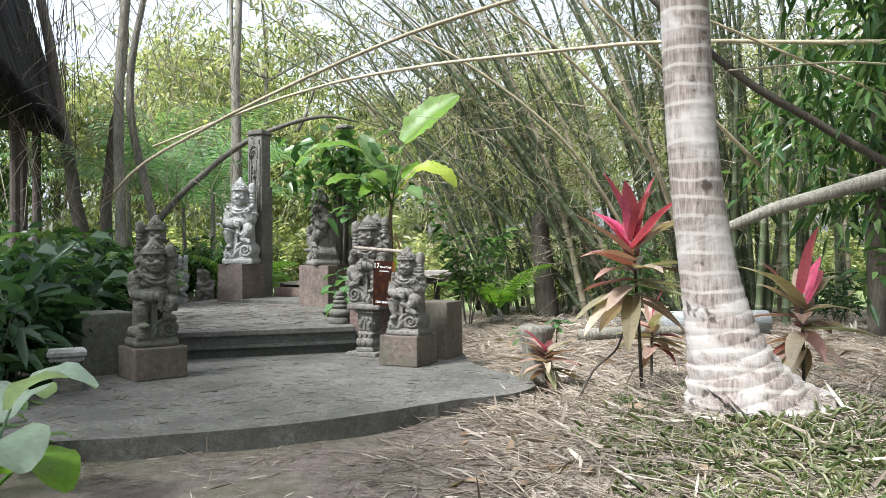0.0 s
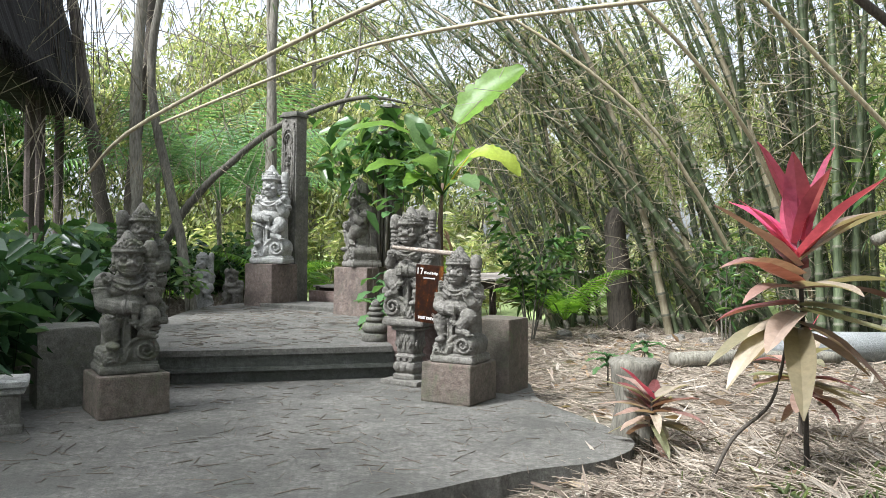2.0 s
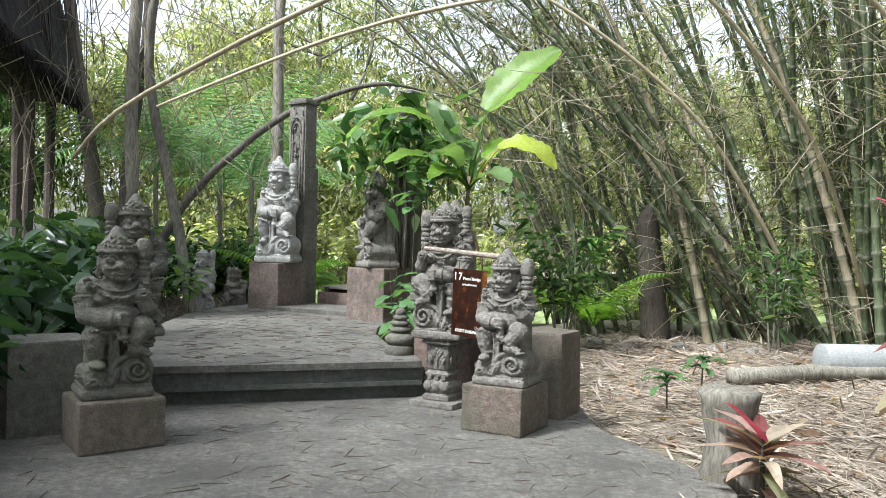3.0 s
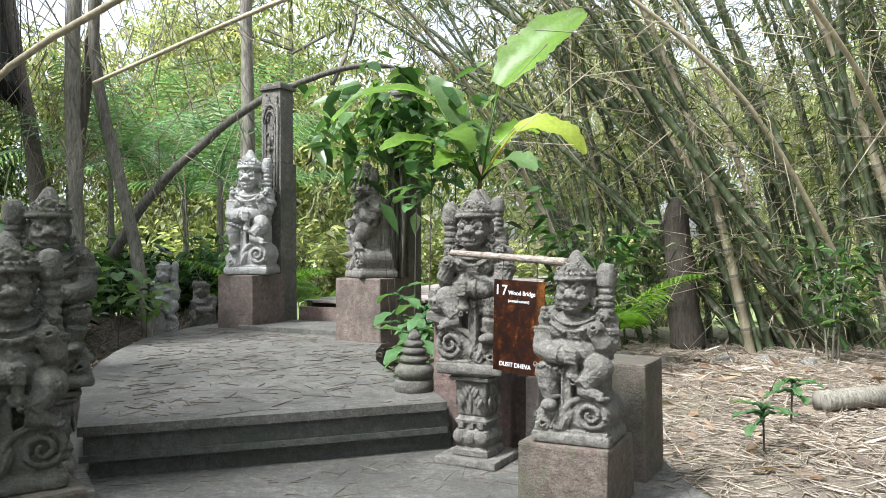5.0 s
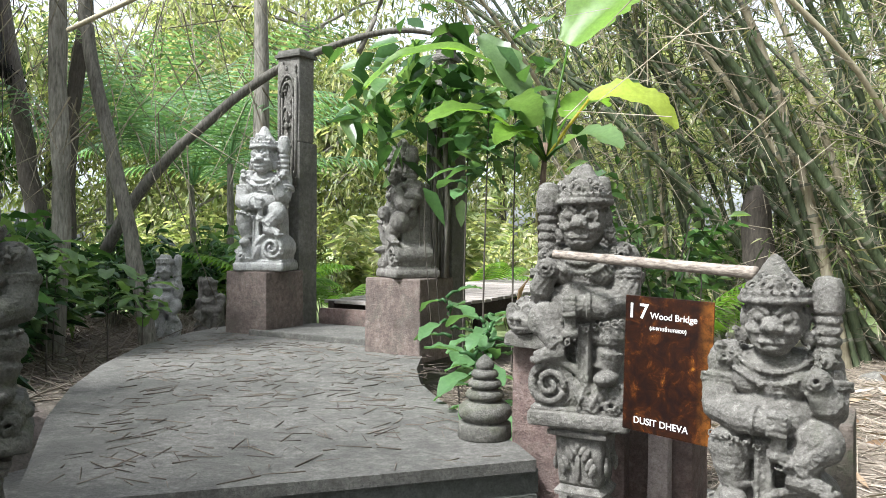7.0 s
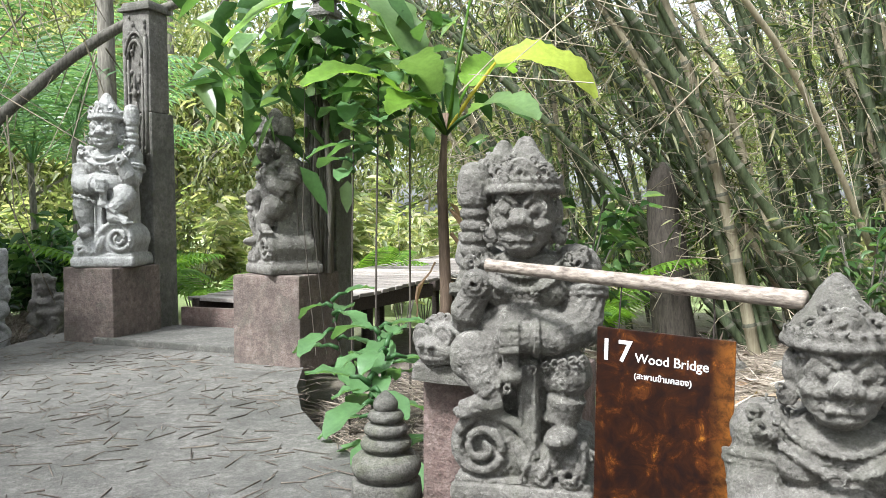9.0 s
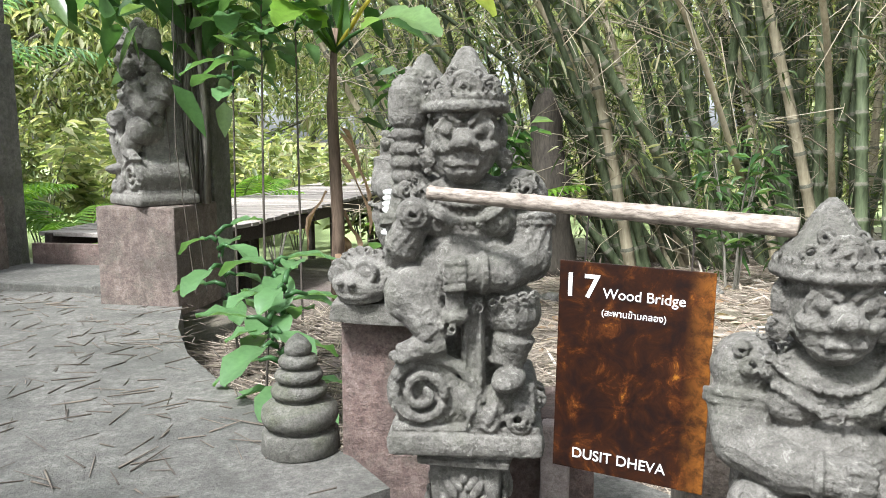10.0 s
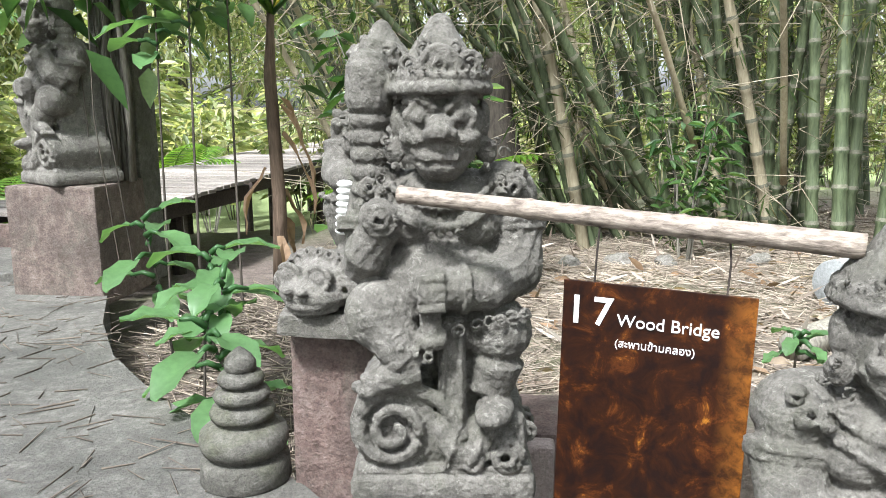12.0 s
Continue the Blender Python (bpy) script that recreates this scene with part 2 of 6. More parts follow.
def thing(name, m, label, category, group="", kind=""):
    ob = new(name)
    ob.matrix_world = m
    ob.empty_display_size = 0.2
    return tagged(ob, label, category, group, kind)


def add_box(bm, sx, sy, sz, at=(0, 0, 0), rz=0.0, bevel=0.0, taper=1.0, rough=0.0, m=None):
    """A box whose base centre stands at the point given; chipped and worn."""
    t = bmesh.new()
    bmesh.ops.create_cube(t, size=1.0)
    for v in t.verts:
        k = taper if v.co.z > 0 else 1.0
        v.co = Vector((v.co.x * sx * k, v.co.y * sy * k, (v.co.z + 0.5) * sz))
    if bevel > 0:
        bmesh.ops.bevel(t, geom=t.edges[:], offset=bevel, segments=2, affect="EDGES", profile=0.6)
    if rough > 0:
        bmesh.ops.subdivide_edges(t, edges=t.edges[:], cuts=3, use_grid_fill=True)
        for v in t.verts:
            w = Vector(v.co) + Vector(at) * 3
            v.co += noise.noise_vector(w * 9) * rough + noise.noise_vector(w * 3) * rough
    mm = Matrix.Translation(at) @ Matrix.Rotation(radians(rz), 4, "Z")
    if m is not None:
        mm = m
    bmesh.ops.transform(t, matrix=mm, verts=t.verts)
    merge(bm, t)


def merge(bm, t):
    tmp = bpy.data.meshes.new("tmp")
    t.to_mesh(tmp)
    t.free()
    bm.from_mesh(tmp)
    bpy.data.meshes.remove(tmp)


def add_ball(bm, at, r, rot=(0, 0, 0), seg=14):
    t = bmesh.new()
    bmesh.ops.create_uvsphere(t, u_segments=seg, v_segments=max(6, seg * 2 // 3), radius=1.0)
    m = Matrix.LocRotScale(at, Euler([radians(a) for a in rot]), r if hasattr(r, "__len__") else (r, r, r))
    bmesh.ops.transform(t, matrix=m, verts=t.verts)
    merge(bm, t)


def add_tube(bm, pts, radii, sides=8, cap=True, twist=0.0):
    """A tube along points with a radius at each."""
    pts = [Vector(p) for p in pts]
    rings = []
    up = Vector((0.13, 0.21, 1)).normalized()
    for i, p in enumerate(pts):
        d = (pts[min(i + 1, len(pts) - 1)] - pts[max(i - 1, 0)]).normalized()
        a = d.cross(up if abs(d.dot(up)) < 0.97 else Vector((1, 0, 0))).normalized()
        b = d.cross(a)
        rings.append([bm.verts.new(p + (a * math.cos(2 * math.pi * k / sides + twist) + b * math.sin(2 * math.pi * k / sides + twist)) * radii[i]) for k in range(sides)])
    for r0, r1 in zip(rings, rings[1:]):
        for k in range(sides):
            bm.faces.new((r0[k], r0[(k + 1) % sides], r1[(k + 1) % sides], r1[k]))
    if cap:
        bm.faces.new(rings[0][::-1])
        bm.faces.new(rings[-1])


def add_lathe(bm, profile, seg=24, at=(0, 0, 0), square=0.0):
    """Turns (radius, height) pairs round z. square: towards a square plan."""
    rings = []
    for r, z in profile:
        ring = []
        for k in range(seg):
            a = 2 * math.pi * (k + 0.5) / seg
            c, s = math.cos(a), math.sin(a)
            q = (1 - square) + square / max(abs(c), abs(s))
            ring.append(bm.verts.new((at[0] + r * q * c, at[1] + r * q * s, at[2] + z)))
        rings.append(ring)
    for r0, r1 in zip(rings, rings[1:]):
        for k in range(seg):
            bm.faces.new((r0[k], r0[(k + 1) % seg], r1[(k + 1) % seg], r1[k]))
    bm.faces.new(rings[0][::-1])
    bm.faces.new(rings[-1])


def prism(bm, outline, z0, z1):
    lo = [bm.verts.new((x, y, z0)) for x, y in outline]
    hi = [bm.verts.new((x, y, z1)) for x, y in outline]
    n = len(outline)
    bm.faces.new(lo[::-1])
    bm.faces.new(hi)
    for i in range(n):
        bm.faces.new((lo[i], lo[(i + 1) % n], hi[(i + 1) % n], hi[i]))


def raw_mesh(name, verts, faces, mat, smooth=False):
    """A mesh from arrays: verts (n, 3), faces (m, k)."""
    me = bpy.data.meshes.new(name)
    k = faces.shape[1]
    me.vertices.add(len(verts))
    me.vertices.foreach_set("co", np.ascontiguousarray(verts, dtype=np.float32).ravel())
    me.loops.add(faces.size)
    me.loops.foreach_set("vertex_index", np.ascontiguousarray(faces, dtype=np.int32).ravel())
    me.polygons.add(len(faces))
    me.polygons.foreach_set("loop_start", np.arange(0, faces.size, k, dtype=np.int32))
    if smooth:
        me.polygons.foreach_set("use_smooth", np.ones(len(faces), dtype=bool))
    me.update(calc_edges=True)
    if mat is not None:
        me.materials.append(mat)
    return new(name, me)


def unit(v):
    return v / np.maximum(np.linalg.norm(v, axis=-1, keepdims=True), 1e-9)


def leaf_mesh(name, pos, way, length, width, mat, droop=0.25, face=None):
    """Folded leaves, six corners each, at pos, growing along way."""
    n = len(pos)
    way = unit(way)
    side = unit(np.cross(way, unit(RNG.normal(size=(n, 3)) * 0.6 + np.array([0, 0, 1.0])) if face is None else face))
    nor = np.cross(side, way)
    L, W = np.broadcast_to(length, n)[:, None], np.broadcast_to(width, n)[:, None]
    down = np.array([0, 0, -1.0]) * droop * L
    v = np.stack([pos, pos + way * L * 0.35 + side * W * 0.5 + nor * W * 0.12, pos + way * L * 0.72 + side * W * 0.36 + down * 0.4 + nor * W * 0.08,
                  pos + way * L + down, pos + way * L * 0.72 - side * W * 0.36 + down * 0.4 + nor * W * 0.08, pos + way * L * 0.35 - side * W * 0.5 + nor * W * 0.12], 1)
    idx = np.arange(n)[:, None] * 6
    faces = np.concatenate([idx + np.array([[0, 1, 2, 3]]), idx + np.array([[0, 3, 4, 5]])])
    return raw_mesh(name, v.reshape(-1, 3), faces, mat)


def sprigs(centres, per, spread, rng):
    """Leaf places gathered in clumps round the centres, with outward ways."""
    c = np.repeat(centres, per, axis=0)
    d = rng.normal(size=c.shape)
    d = unit(d)
    r = spread * rng.random((len(c), 1)) ** 0.5
    return c + d * r, d + rng.normal(size=c.shape) * 0.5 + np.array([0, 0, -0.15])


def strand_mesh(name, p0, p1, rad, mat):
    """Straight thin three-sided strands from p0 to p1."""
    n = len(p0)
    d = unit(p1 - p0)
    a = unit(np.cross(d, np.array([0.3, 0.2, 1.0]) + RNG.normal(size=d.shape) * 0.2))
    b = np.cross(d, a)
    rad = np.broadcast_to(rad, n)[:, None]
    vs = []
    for k in range(3):
        o = (a * math.cos(2.1 * k) + b * math.sin(2.1 * k)) * rad
        vs += [p0 + o, p1 + o * 0.5]
    v = np.stack(vs, 1)
    i = np.arange(n)[:, None] * 6
    f = np.concatenate([i + np.array([[0, 2, 3, 1]]), i + np.array([[2, 4, 5, 3]]), i + np.array([[4, 0, 1, 5]])])
    return raw_mesh(name, v.reshape(-1, 3), f, mat)


def smooth_step(a, b, x):
    t = min(1.0, max(0.0, (x - a) / (b - a)))
    return t * t * (3 - 2 * t)


def ground_z(x, y):
    """The lie of the land: a bank at the palm and beside the platform."""
    z = 0.0
    z += 0.36 * math.exp(-(((x - 2.2) / 1.3) ** 2 + ((y - 4.6) / 1.9) ** 2))
    z += 0.10 * smooth_step(0.5, 1.5, x) * smooth_step(3, 6, y)
    z += 0.42 * math.exp(-(((x + 0.9) / 0.9) ** 2 + ((y - 12.0) / 1.6) ** 2))
    z += 0.28 * smooth_step(-3.9, -4.8, x) * smooth_step(8, 11, y)
    z += 0.05 * noise.noise(Vector((x * 0.8, y * 0.8, 0))) + 0.02 * noise.noise(Vector((x * 3.1, y * 3.1, 2)))
    if y > 18:
        z -= 0.5 * smooth_step(18, 21, y) * (1 - smooth_step(24, 28, y))
    return z

# ---- ground, paving, steps ----


def build_ground():
    xs = np.concatenate([[-400, -150, -60, -30], np.arange(-18, 18.01, 0.22), [30, 60, 150, 400]])
    ys = np.concatenate([[-300, -100, -40, -15], np.arange(-6, 30.01, 0.22), [45, 80, 160, 500]])
    v = np.array([[x, y, ground_z(x, y)] for y in ys for x in xs])
    nx = len(xs)
    i = np.array([[j * nx + k, j * nx + k + 1, (j + 1) * nx + k + 1, (j + 1) * nx + k] for j in range(len(ys) - 1) for k in range(nx - 1)])
    return tagged(raw_mesh("ground", v, i, M_GROUND, True), "brown earth path strewn with straw and leaf litter", "ground", kind="structure")


def rounded(outline, per=6):
    """A smooth closed outline through the corners (Catmull-Rom)."""
    out = []
    n = len(outline)
    for i in range(n):
        p0, p1, p2, p3 = (Vector(outline[(i + k) % n]) for k in (-1, 0, 1, 2))
        for s in range(per):
            t = s / per
            q = 0.5 * ((2 * p1) + (p2 - p0) * t + (2 * p0 - 5 * p1 + 4 * p2 - p3) * t * t + (3 * p1 - p0 - 3 * p2 + p3) * t ** 3)
            out.append((q.x + 0.012 * noise.noise(Vector((q.x * 7, q.y * 7, 1))), q.y + 0.012 * noise.noise(Vector((q.x * 7, q.y * 7, 5)))))
    return out


GROUND = build_ground()
SLAB_Z, PLAT_Z = 0.15, 0.47
bm = bmesh.new()
prism(bm, rounded([(-4.2, 4.85), (-2.8, 4.98), (-1.7, 5.28), (-0.8, 5.74), (0.05, 6.42), (0.6, 6.76), (0.84, 7.3), (0.55, 8.0), (0.25, 8.7), (0.15, 9.6), (-0.4, 10.3), (-2.2, 10.6), (-4.1, 10.3), (-4.3, 7.5)]), -0.2, SLAB_Z)
pavement = tagged(mesh_ob("pavement", bm, M_SLAB), "worn grey concrete paving slab with fallen leaf slivers", "pavement", kind="structure")

FRONT = [(-3.23, 8.71), (-2.6, 8.95), (-1.9, 9.22), (-1.16, 9.52)]
SIDE_R = [(-1.24, 9.80), (-1.50, 10.38), (-1.72, 10.9), (-1.89, 11.45), (-1.98, 12.1), (-2.0, 12.9), (-2.1, 14.1), (-2.6, 14.9), (-3.6, 15.5)]
SIDE_L = [(-4.5, 15.4), (-4.78, 14.3), (-4.82, 13.2), (-4.6, 12.0), (-4.32, 11.05), (-3.98, 10.2)]


def inset_front(d):
    return [(x + 0.25 * d, y + 0.97 * d) for x, y in FRONT] + SIDE_R + SIDE_L


bm = bmesh.new()
prism(bm, inset_front(0.0), 0.415, PLAT_Z)
platform = tagged(mesh_ob("floor_platform", bm, M_SLAB), "raised grey concrete platform with curved edges", "platform", kind="structure")
# Risers and lip share the concrete that has shade in its colour.
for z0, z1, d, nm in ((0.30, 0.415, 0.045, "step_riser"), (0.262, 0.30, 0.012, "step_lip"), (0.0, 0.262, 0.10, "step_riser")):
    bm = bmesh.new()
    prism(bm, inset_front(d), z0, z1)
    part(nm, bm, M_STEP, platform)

GATE = -27.0
bm = bmesh.new()
add_box(bm, 1.75, 0.95, 0.07, (0, 0, 0), 0, 0.012)
sill = mesh_ob("gate_threshold", bm, M_SLAB)
sill.matrix_world = pose(-3.05, 14.2, PLAT_Z - 0.01, 0, 0, GATE)
tagged(sill, "low worn concrete threshold between the gate pedestals", "threshold", kind="structure")

# ---- carved guardians ----


def add_spiral(bm, at, r0, r1, turns, tube, flip=1, tilt=0.0):
    pts, rad = [], []
    n = int(18 * turns)
    for i in range(n + 1):
        s = i / n
        a = flip * 2 * math.pi * turns * s + tilt
        r = r0 + (r1 - r0) * s
        pts.append((at[0] + r * math.cos(a), at[1] - 0.02 * s, at[2] + r * math.sin(a)))
        rad.append(tube * (1 - 0.45 * s))
    add_tube(bm, pts, rad, 6)


def arc(cx, cy, cz, rx, rz, a0, a1, n=9, bulge=0.0):
    return [(cx + rx * math.cos(radians(a0 + (a1 - a0) * i / n)), cy + bulge * math.cos(radians(a0 + (a1 - a0) * i / n)) ** 2, cz + rz * math.sin(radians(a0 + (a1 - a0) * i / n))) for i in range(n + 1)]


def guardian(name, m, label, mat, club=-1, seed=1, voxel=0.0052, width=1.0, height=1.0, hat=1.0, group="stone guardians"):
    """A squat temple guardian: pointed crown over a brow band, bulging eyes and wide mouth, one fist on the belly, ringed club at one shoulder, that side's bare foot raised on a scroll."""
    rng = random.Random(seed)
    bm = bmesh.new()
    s = club

    def curls(n, spot, r):
        for k in range(n):
            x, y, z = spot(k / max(1, n - 1))
            add_spiral(bm, (x, y, z), r * rng.uniform(0.8, 1.15), r * 0.2, 1.4, r * 0.34, rng.choice((-1, 1)), rng.uniform(0, 6))

    # base and scrolls
    add_box(bm, 0.40, 0.36, 0.062, (0, 0, 0), 0, 0.024)
    add_box(bm, 0.375, 0.33, 0.02, (0, 0, 0.058), 0, 0.008)
    add_box(bm, 0.37, 0.31, 0.115, (0, 0, 0.07), 0, 0.045)
    add_tube(bm, [(s * 0.105, -0.155, 0.165), (s * 0.105, 0.12, 0.165)], [0.094, 0.094], 26)
    add_spiral(bm, (s * 0.105, -0.158, 0.165), 0.080, 0.012, 1.9, 0.017, -s, 1.9 if s < 0 else 1.2)
    add_tube(bm, arc(s * 0.09, -0.155, 0.10, 0.135, 0.155, 90 + s * 75, 90 - s * 25, 10), [0.016] * 11, 7)
    for px, pz, tilt in ((-0.02, 0.125, 24), (-0.075, 0.125, -26)):
        add_ball(bm, (s * px, -0.155, pz), (0.028, 0.022, 0.066), (0, s * tilt, 0))
        add_tube(bm, [(s * px - 0.018, -0.172, pz - 0.045), (s * px, -0.18, pz), (s * px + 0.014, -0.172, pz + 0.045)], [0.005, 0.008, 0.005], 5)
    add_spiral(bm, (-s * 0.065, -0.158, 0.095), 0.030, 0.007, 1.6, 0.012, -s)
    add_spiral(bm, (-s * 0.135, -0.158, 0.100), 0.036, 0.008, 1.7, 0.013, s, 2.0)
    curls(4, lambda u: (-s * 0.185 * (1 if u < 0.9 else 0.9), -0.10 + 0.18 * u, 0.13), 0.024)
    # back slab
    add_box(bm, 0.30, 0.13, 0.60, (0, 0.085, 0.09), 0, 0.05, 0.86)
    add_box(bm, 0.27, 0.20, 0.32, (0, 0.0, 0.15), 0, 0.04)
    # standing leg
    hip, kn, an = (-s * 0.07, -0.04, 0.375), (-s * 0.125, -0.115, 0.365), (-s * 0.105, -0.105, 0.225)
    add_tube(bm, [hip, kn], [0.082, 0.070], 12)
    add_ball(bm, kn, (0.068, 0.066, 0.068))
    add_tube(bm, [kn, (-s * 0.12, -0.118, 0.30), an], [0.062, 0.056, 0.042], 12)
    add_ball(bm, (-s * 0.11, -0.15, 0.200), (0.042, 0.078, 0.030), (0, 0, s * 12))
    add_tube(bm, [(an[0], an[1], 0.235), (an[0], an[1], 0.252)], [0.052, 0.052], 12)
    # raised leg, foot turned out on the scroll
    hip, kn, an = (s * 0.07, -0.04, 0.40), (s * 0.135, -0.125, 0.405), (s * 0.06, -0.150, 0.300)
    add_tube(bm, [hip, kn], [0.086, 0.076], 12)
    add_ball(bm, kn, (0.072, 0.070, 0.076))
    add_tube(bm, [kn, (s * 0.09, -0.15, 0.345), an], [0.064, 0.054, 0.042], 12)
    add_tube(bm, [(s * 0.05, -0.155, 0.293), (s * 0.10, -0.165, 0.285), (s * 0.165, -0.165, 0.262)], [0.036, 0.033, 0.024], 10)
    for k in range(4):
        add_ball(bm, (s * (0.175 - 0.006 * k), -0.145 - 0.014 * k, 0.255), (0.020, 0.009, 0.012))
    add_tube(bm, [(s * 0.072, -0.148, 0.318), (s * 0.086, -0.146, 0.332)], [0.056, 0.056], 12)
    curls(5, lambda u: (s * (0.03 + 0.10 * u), -0.195 + 0.02 * u, 0.335 + 0.03 * u), 0.014)
    curls(5, lambda u: (-s * (0.07 + 0.10 * u), -0.175 + 0.02 * abs(u - 0.5), 0.395 + 0.02 * u), 0.015)
    # loin cloth
    add_box(bm, 0.062, 0.05, 0.24, (-s * 0.02, -0.130, 0.165), 0, 0.008, 0.9)
    for dx in (-0.02, 0.02):
        add_tube(bm, [(-s * 0.02 + dx, -0.158, 0.18), (-s * 0.02 + dx * 0.9, -0.156, 0.385)], [0.006, 0.006], 5)
    for k in range(3):
        add_tube(bm, arc(0, -0.115, 0.425 - 0.024 * k, 0.150, 0.045, 200, 340, 12, -0.05), [0.011] * 13, 6)
    curls(7, lambda u: (-0.11 + 0.22 * u, -0.175 + 0.25 * (u - 0.5) ** 2, 0.398 - 0.02 * math.sin(math.pi * u)), 0.014)
    # trunk
    add_ball(bm, (0, -0.05, 0.475), (0.145, 0.120, 0.105))
    add_ball(bm, (0, -0.02, 0.595), (0.150, 0.108, 0.115))
    for x in (-1, 1):
        add_ball(bm, (x * 0.062, -0.095, 0.590), (0.062, 0.040, 0.048))
    # arm across the belly
    add_ball(bm, (-s * 0.135, 0.0, 0.635), (0.078, 0.085, 0.080))
    el = (-s * 0.158, -0.075, 0.490)
    add_tube(bm, [(-s * 0.14, 0.0, 0.64), (-s * 0.158, -0.03, 0.565), el], [0.070, 0.066, 0.060], 12)
    add_ball(bm, el, 0.060)
    hand = (s * 0.012, -0.185, 0.470)
    add_tube(bm, [el, (-s * 0.09, -0.15, 0.468), hand], [0.058, 0.052, 0.040], 12)
    add_tube(bm, [(-s * 0.05, -0.168, 0.47), (-s * 0.035, -0.172, 0.47)], [0.053, 0.053], 12)
    add_ball(bm, hand, (0.048, 0.040, 0.046))
    for k in range(4):
        add_tube(bm, [(hand[0] - s * 0.02, hand[1] - 0.034, hand[2] + 0.032 - 0.020 * k), (hand[0] + s * 0.035, hand[1] - 0.022, hand[2] + 0.024 - 0.020 * k)], [0.0105, 0.010], 7)
    add_tube(bm, [(hand[0] + s * 0.012, hand[1], 0.50), (hand[0] + s * 0.01, hand[1] + 0.006, 0.365)], [0.026, 0.022], 9)
    add_ball(bm, (hand[0] + s * 0.01, hand[1] + 0.004, 0.362), (0.034, 0.028, 0.020))
    # arm that holds the club
    add_ball(bm, (s * 0.13, 0.0, 0.635), (0.074, 0.080, 0.076))
    el = (s * 0.160, -0.065, 0.500)
    add_tube(bm, [(s * 0.135, 0.0, 0.64), (s * 0.155, -0.03, 0.565), el], [0.066, 0.062, 0.056], 12)
    add_tube(bm, [el, (s * 0.155, -0.12, 0.535), (s * 0.125, -0.135, 0.590)], [0.054, 0.048, 0.042], 12)
    add_ball(bm, (s * 0.128, -0.130, 0.605), (0.044, 0.040, 0.044))
    add_spiral(bm, (s * 0.125, -0.168, 0.612), 0.034, 0.006, 2.0, 0.010, s)
    # bands and shoulder scrolls
    for x in (-1, 1):
        for dz in (0.0, 0.018):
            add_tube(bm, [(x * 0.155, -0.025, 0.572 + dz), (x * 0.156, -0.028, 0.560 + dz)], [0.075, 0.075], 14)
        add_spiral(bm, (x * 0.150, -0.080, 0.665), 0.025, 0.006, 1.6, 0.009, x)
        add_spiral(bm, (x * 0.165, -0.055, 0.695), 0.018, 0.005, 1.4, 0.008, -x)
        curls(5, lambda u: (x * (0.115 + 0.02 * math.sin(9 * u)), -0.075 - 0.03 * u, 0.76 - 0.10 * u), 0.012)
    curls(9, lambda u: (-0.13 + 0.26 * u, -0.105 - 0.045 * math.sin(math.pi * u), 0.655 - 0.075 * math.sin(math.pi * u)), 0.011)
    for r, z, dz, n, br in ((0.118, 0.668, 0.080, 17, 0.010), (0.142, 0.650, 0.115, 21, 0.011)):
        for k in range(n):
            a = radians(200 + 140 * k / (n - 1))
            add_ball(bm, (r * math.cos(a) * 1.02, r * math.sin(a) * 0.95 - 0.02, z + dz * (math.sin(a) + 0.5)), br, seg=8)
    body, bm = bm, bmesh.new()
    # head: broad face, heavy cheeks, wide drooping mouth
    add_ball(bm, (0, -0.045, 0.790), (0.105, 0.105, 0.105))
    add_ball(bm, (0, -0.095, 0.752), (0.094, 0.072, 0.058))
    add_ball(bm, (0, -0.105, 0.712), (0.064, 0.055, 0.034))
    add_ball(bm, (0, -0.148, 0.790), (0.036, 0.034, 0.026))
    add_ball(bm, (0, -0.172, 0.781), (0.030, 0.022, 0.019))
    for x in (-1, 1):
        add_ball(bm, (x * 0.026, -0.165, 0.776), (0.017, 0.018, 0.014))
        add_ball(bm, (x * 0.048, -0.128, 0.812), (0.031, 0.026, 0.024))
        add_ball(bm, (x * 0.047, -0.149, 0.810), (0.015, 0.009, 0.013))
        add_tube(bm, arc(x * 0.048, -0.140, 0.808, 0.036, 0.026, 5, 175, 8), [0.0085] * 9, 6)
        add_tube(bm, arc(x * 0.048, -0.138, 0.812, 0.036, 0.028, 190, 350, 8), [0.007] * 9, 6)
        add_tube(bm, [(x * 0.010, -0.150, 0.822), (x * 0.045, -0.146, 0.848), (x * 0.090, -0.105, 0.838)], [0.010, 0.013, 0.008], 7)
        add_ball(bm, (x * 0.066, -0.122, 0.770), (0.034, 0.030, 0.024))
        add_tube(bm, [(x * 0.024, -0.168, 0.766), (x * 0.060, -0.150, 0.764), (x * 0.096, -0.095, 0.752)], [0.008, 0.010, 0.008], 6)
        add_ball(bm, (x * 0.108, -0.035, 0.800), (0.018, 0.030, 0.044))
        add_ball(bm, (x * 0.116, -0.055, 0.738), (0.026, 0.026, 0.028))
        add_tube(bm, arc(x * 0.116, -0.07, 0.738, 0.020, 0.020, 0, 350, 10), [0.006] * 11, 5)
    add_tube(bm, arc(0, -0.160, 0.760, 0.088, 0.030, 192, 348, 14, 0.055), [0.0085] * 15, 6)
    add_box(bm, 0.090, 0.03, 0.014, (0, -0.150, 0.724), 0, 0.004)
    add_tube(bm, arc(0, -0.152, 0.742, 0.080, 0.034, 198, 342, 14, 0.05), [0.0095] * 15, 6)
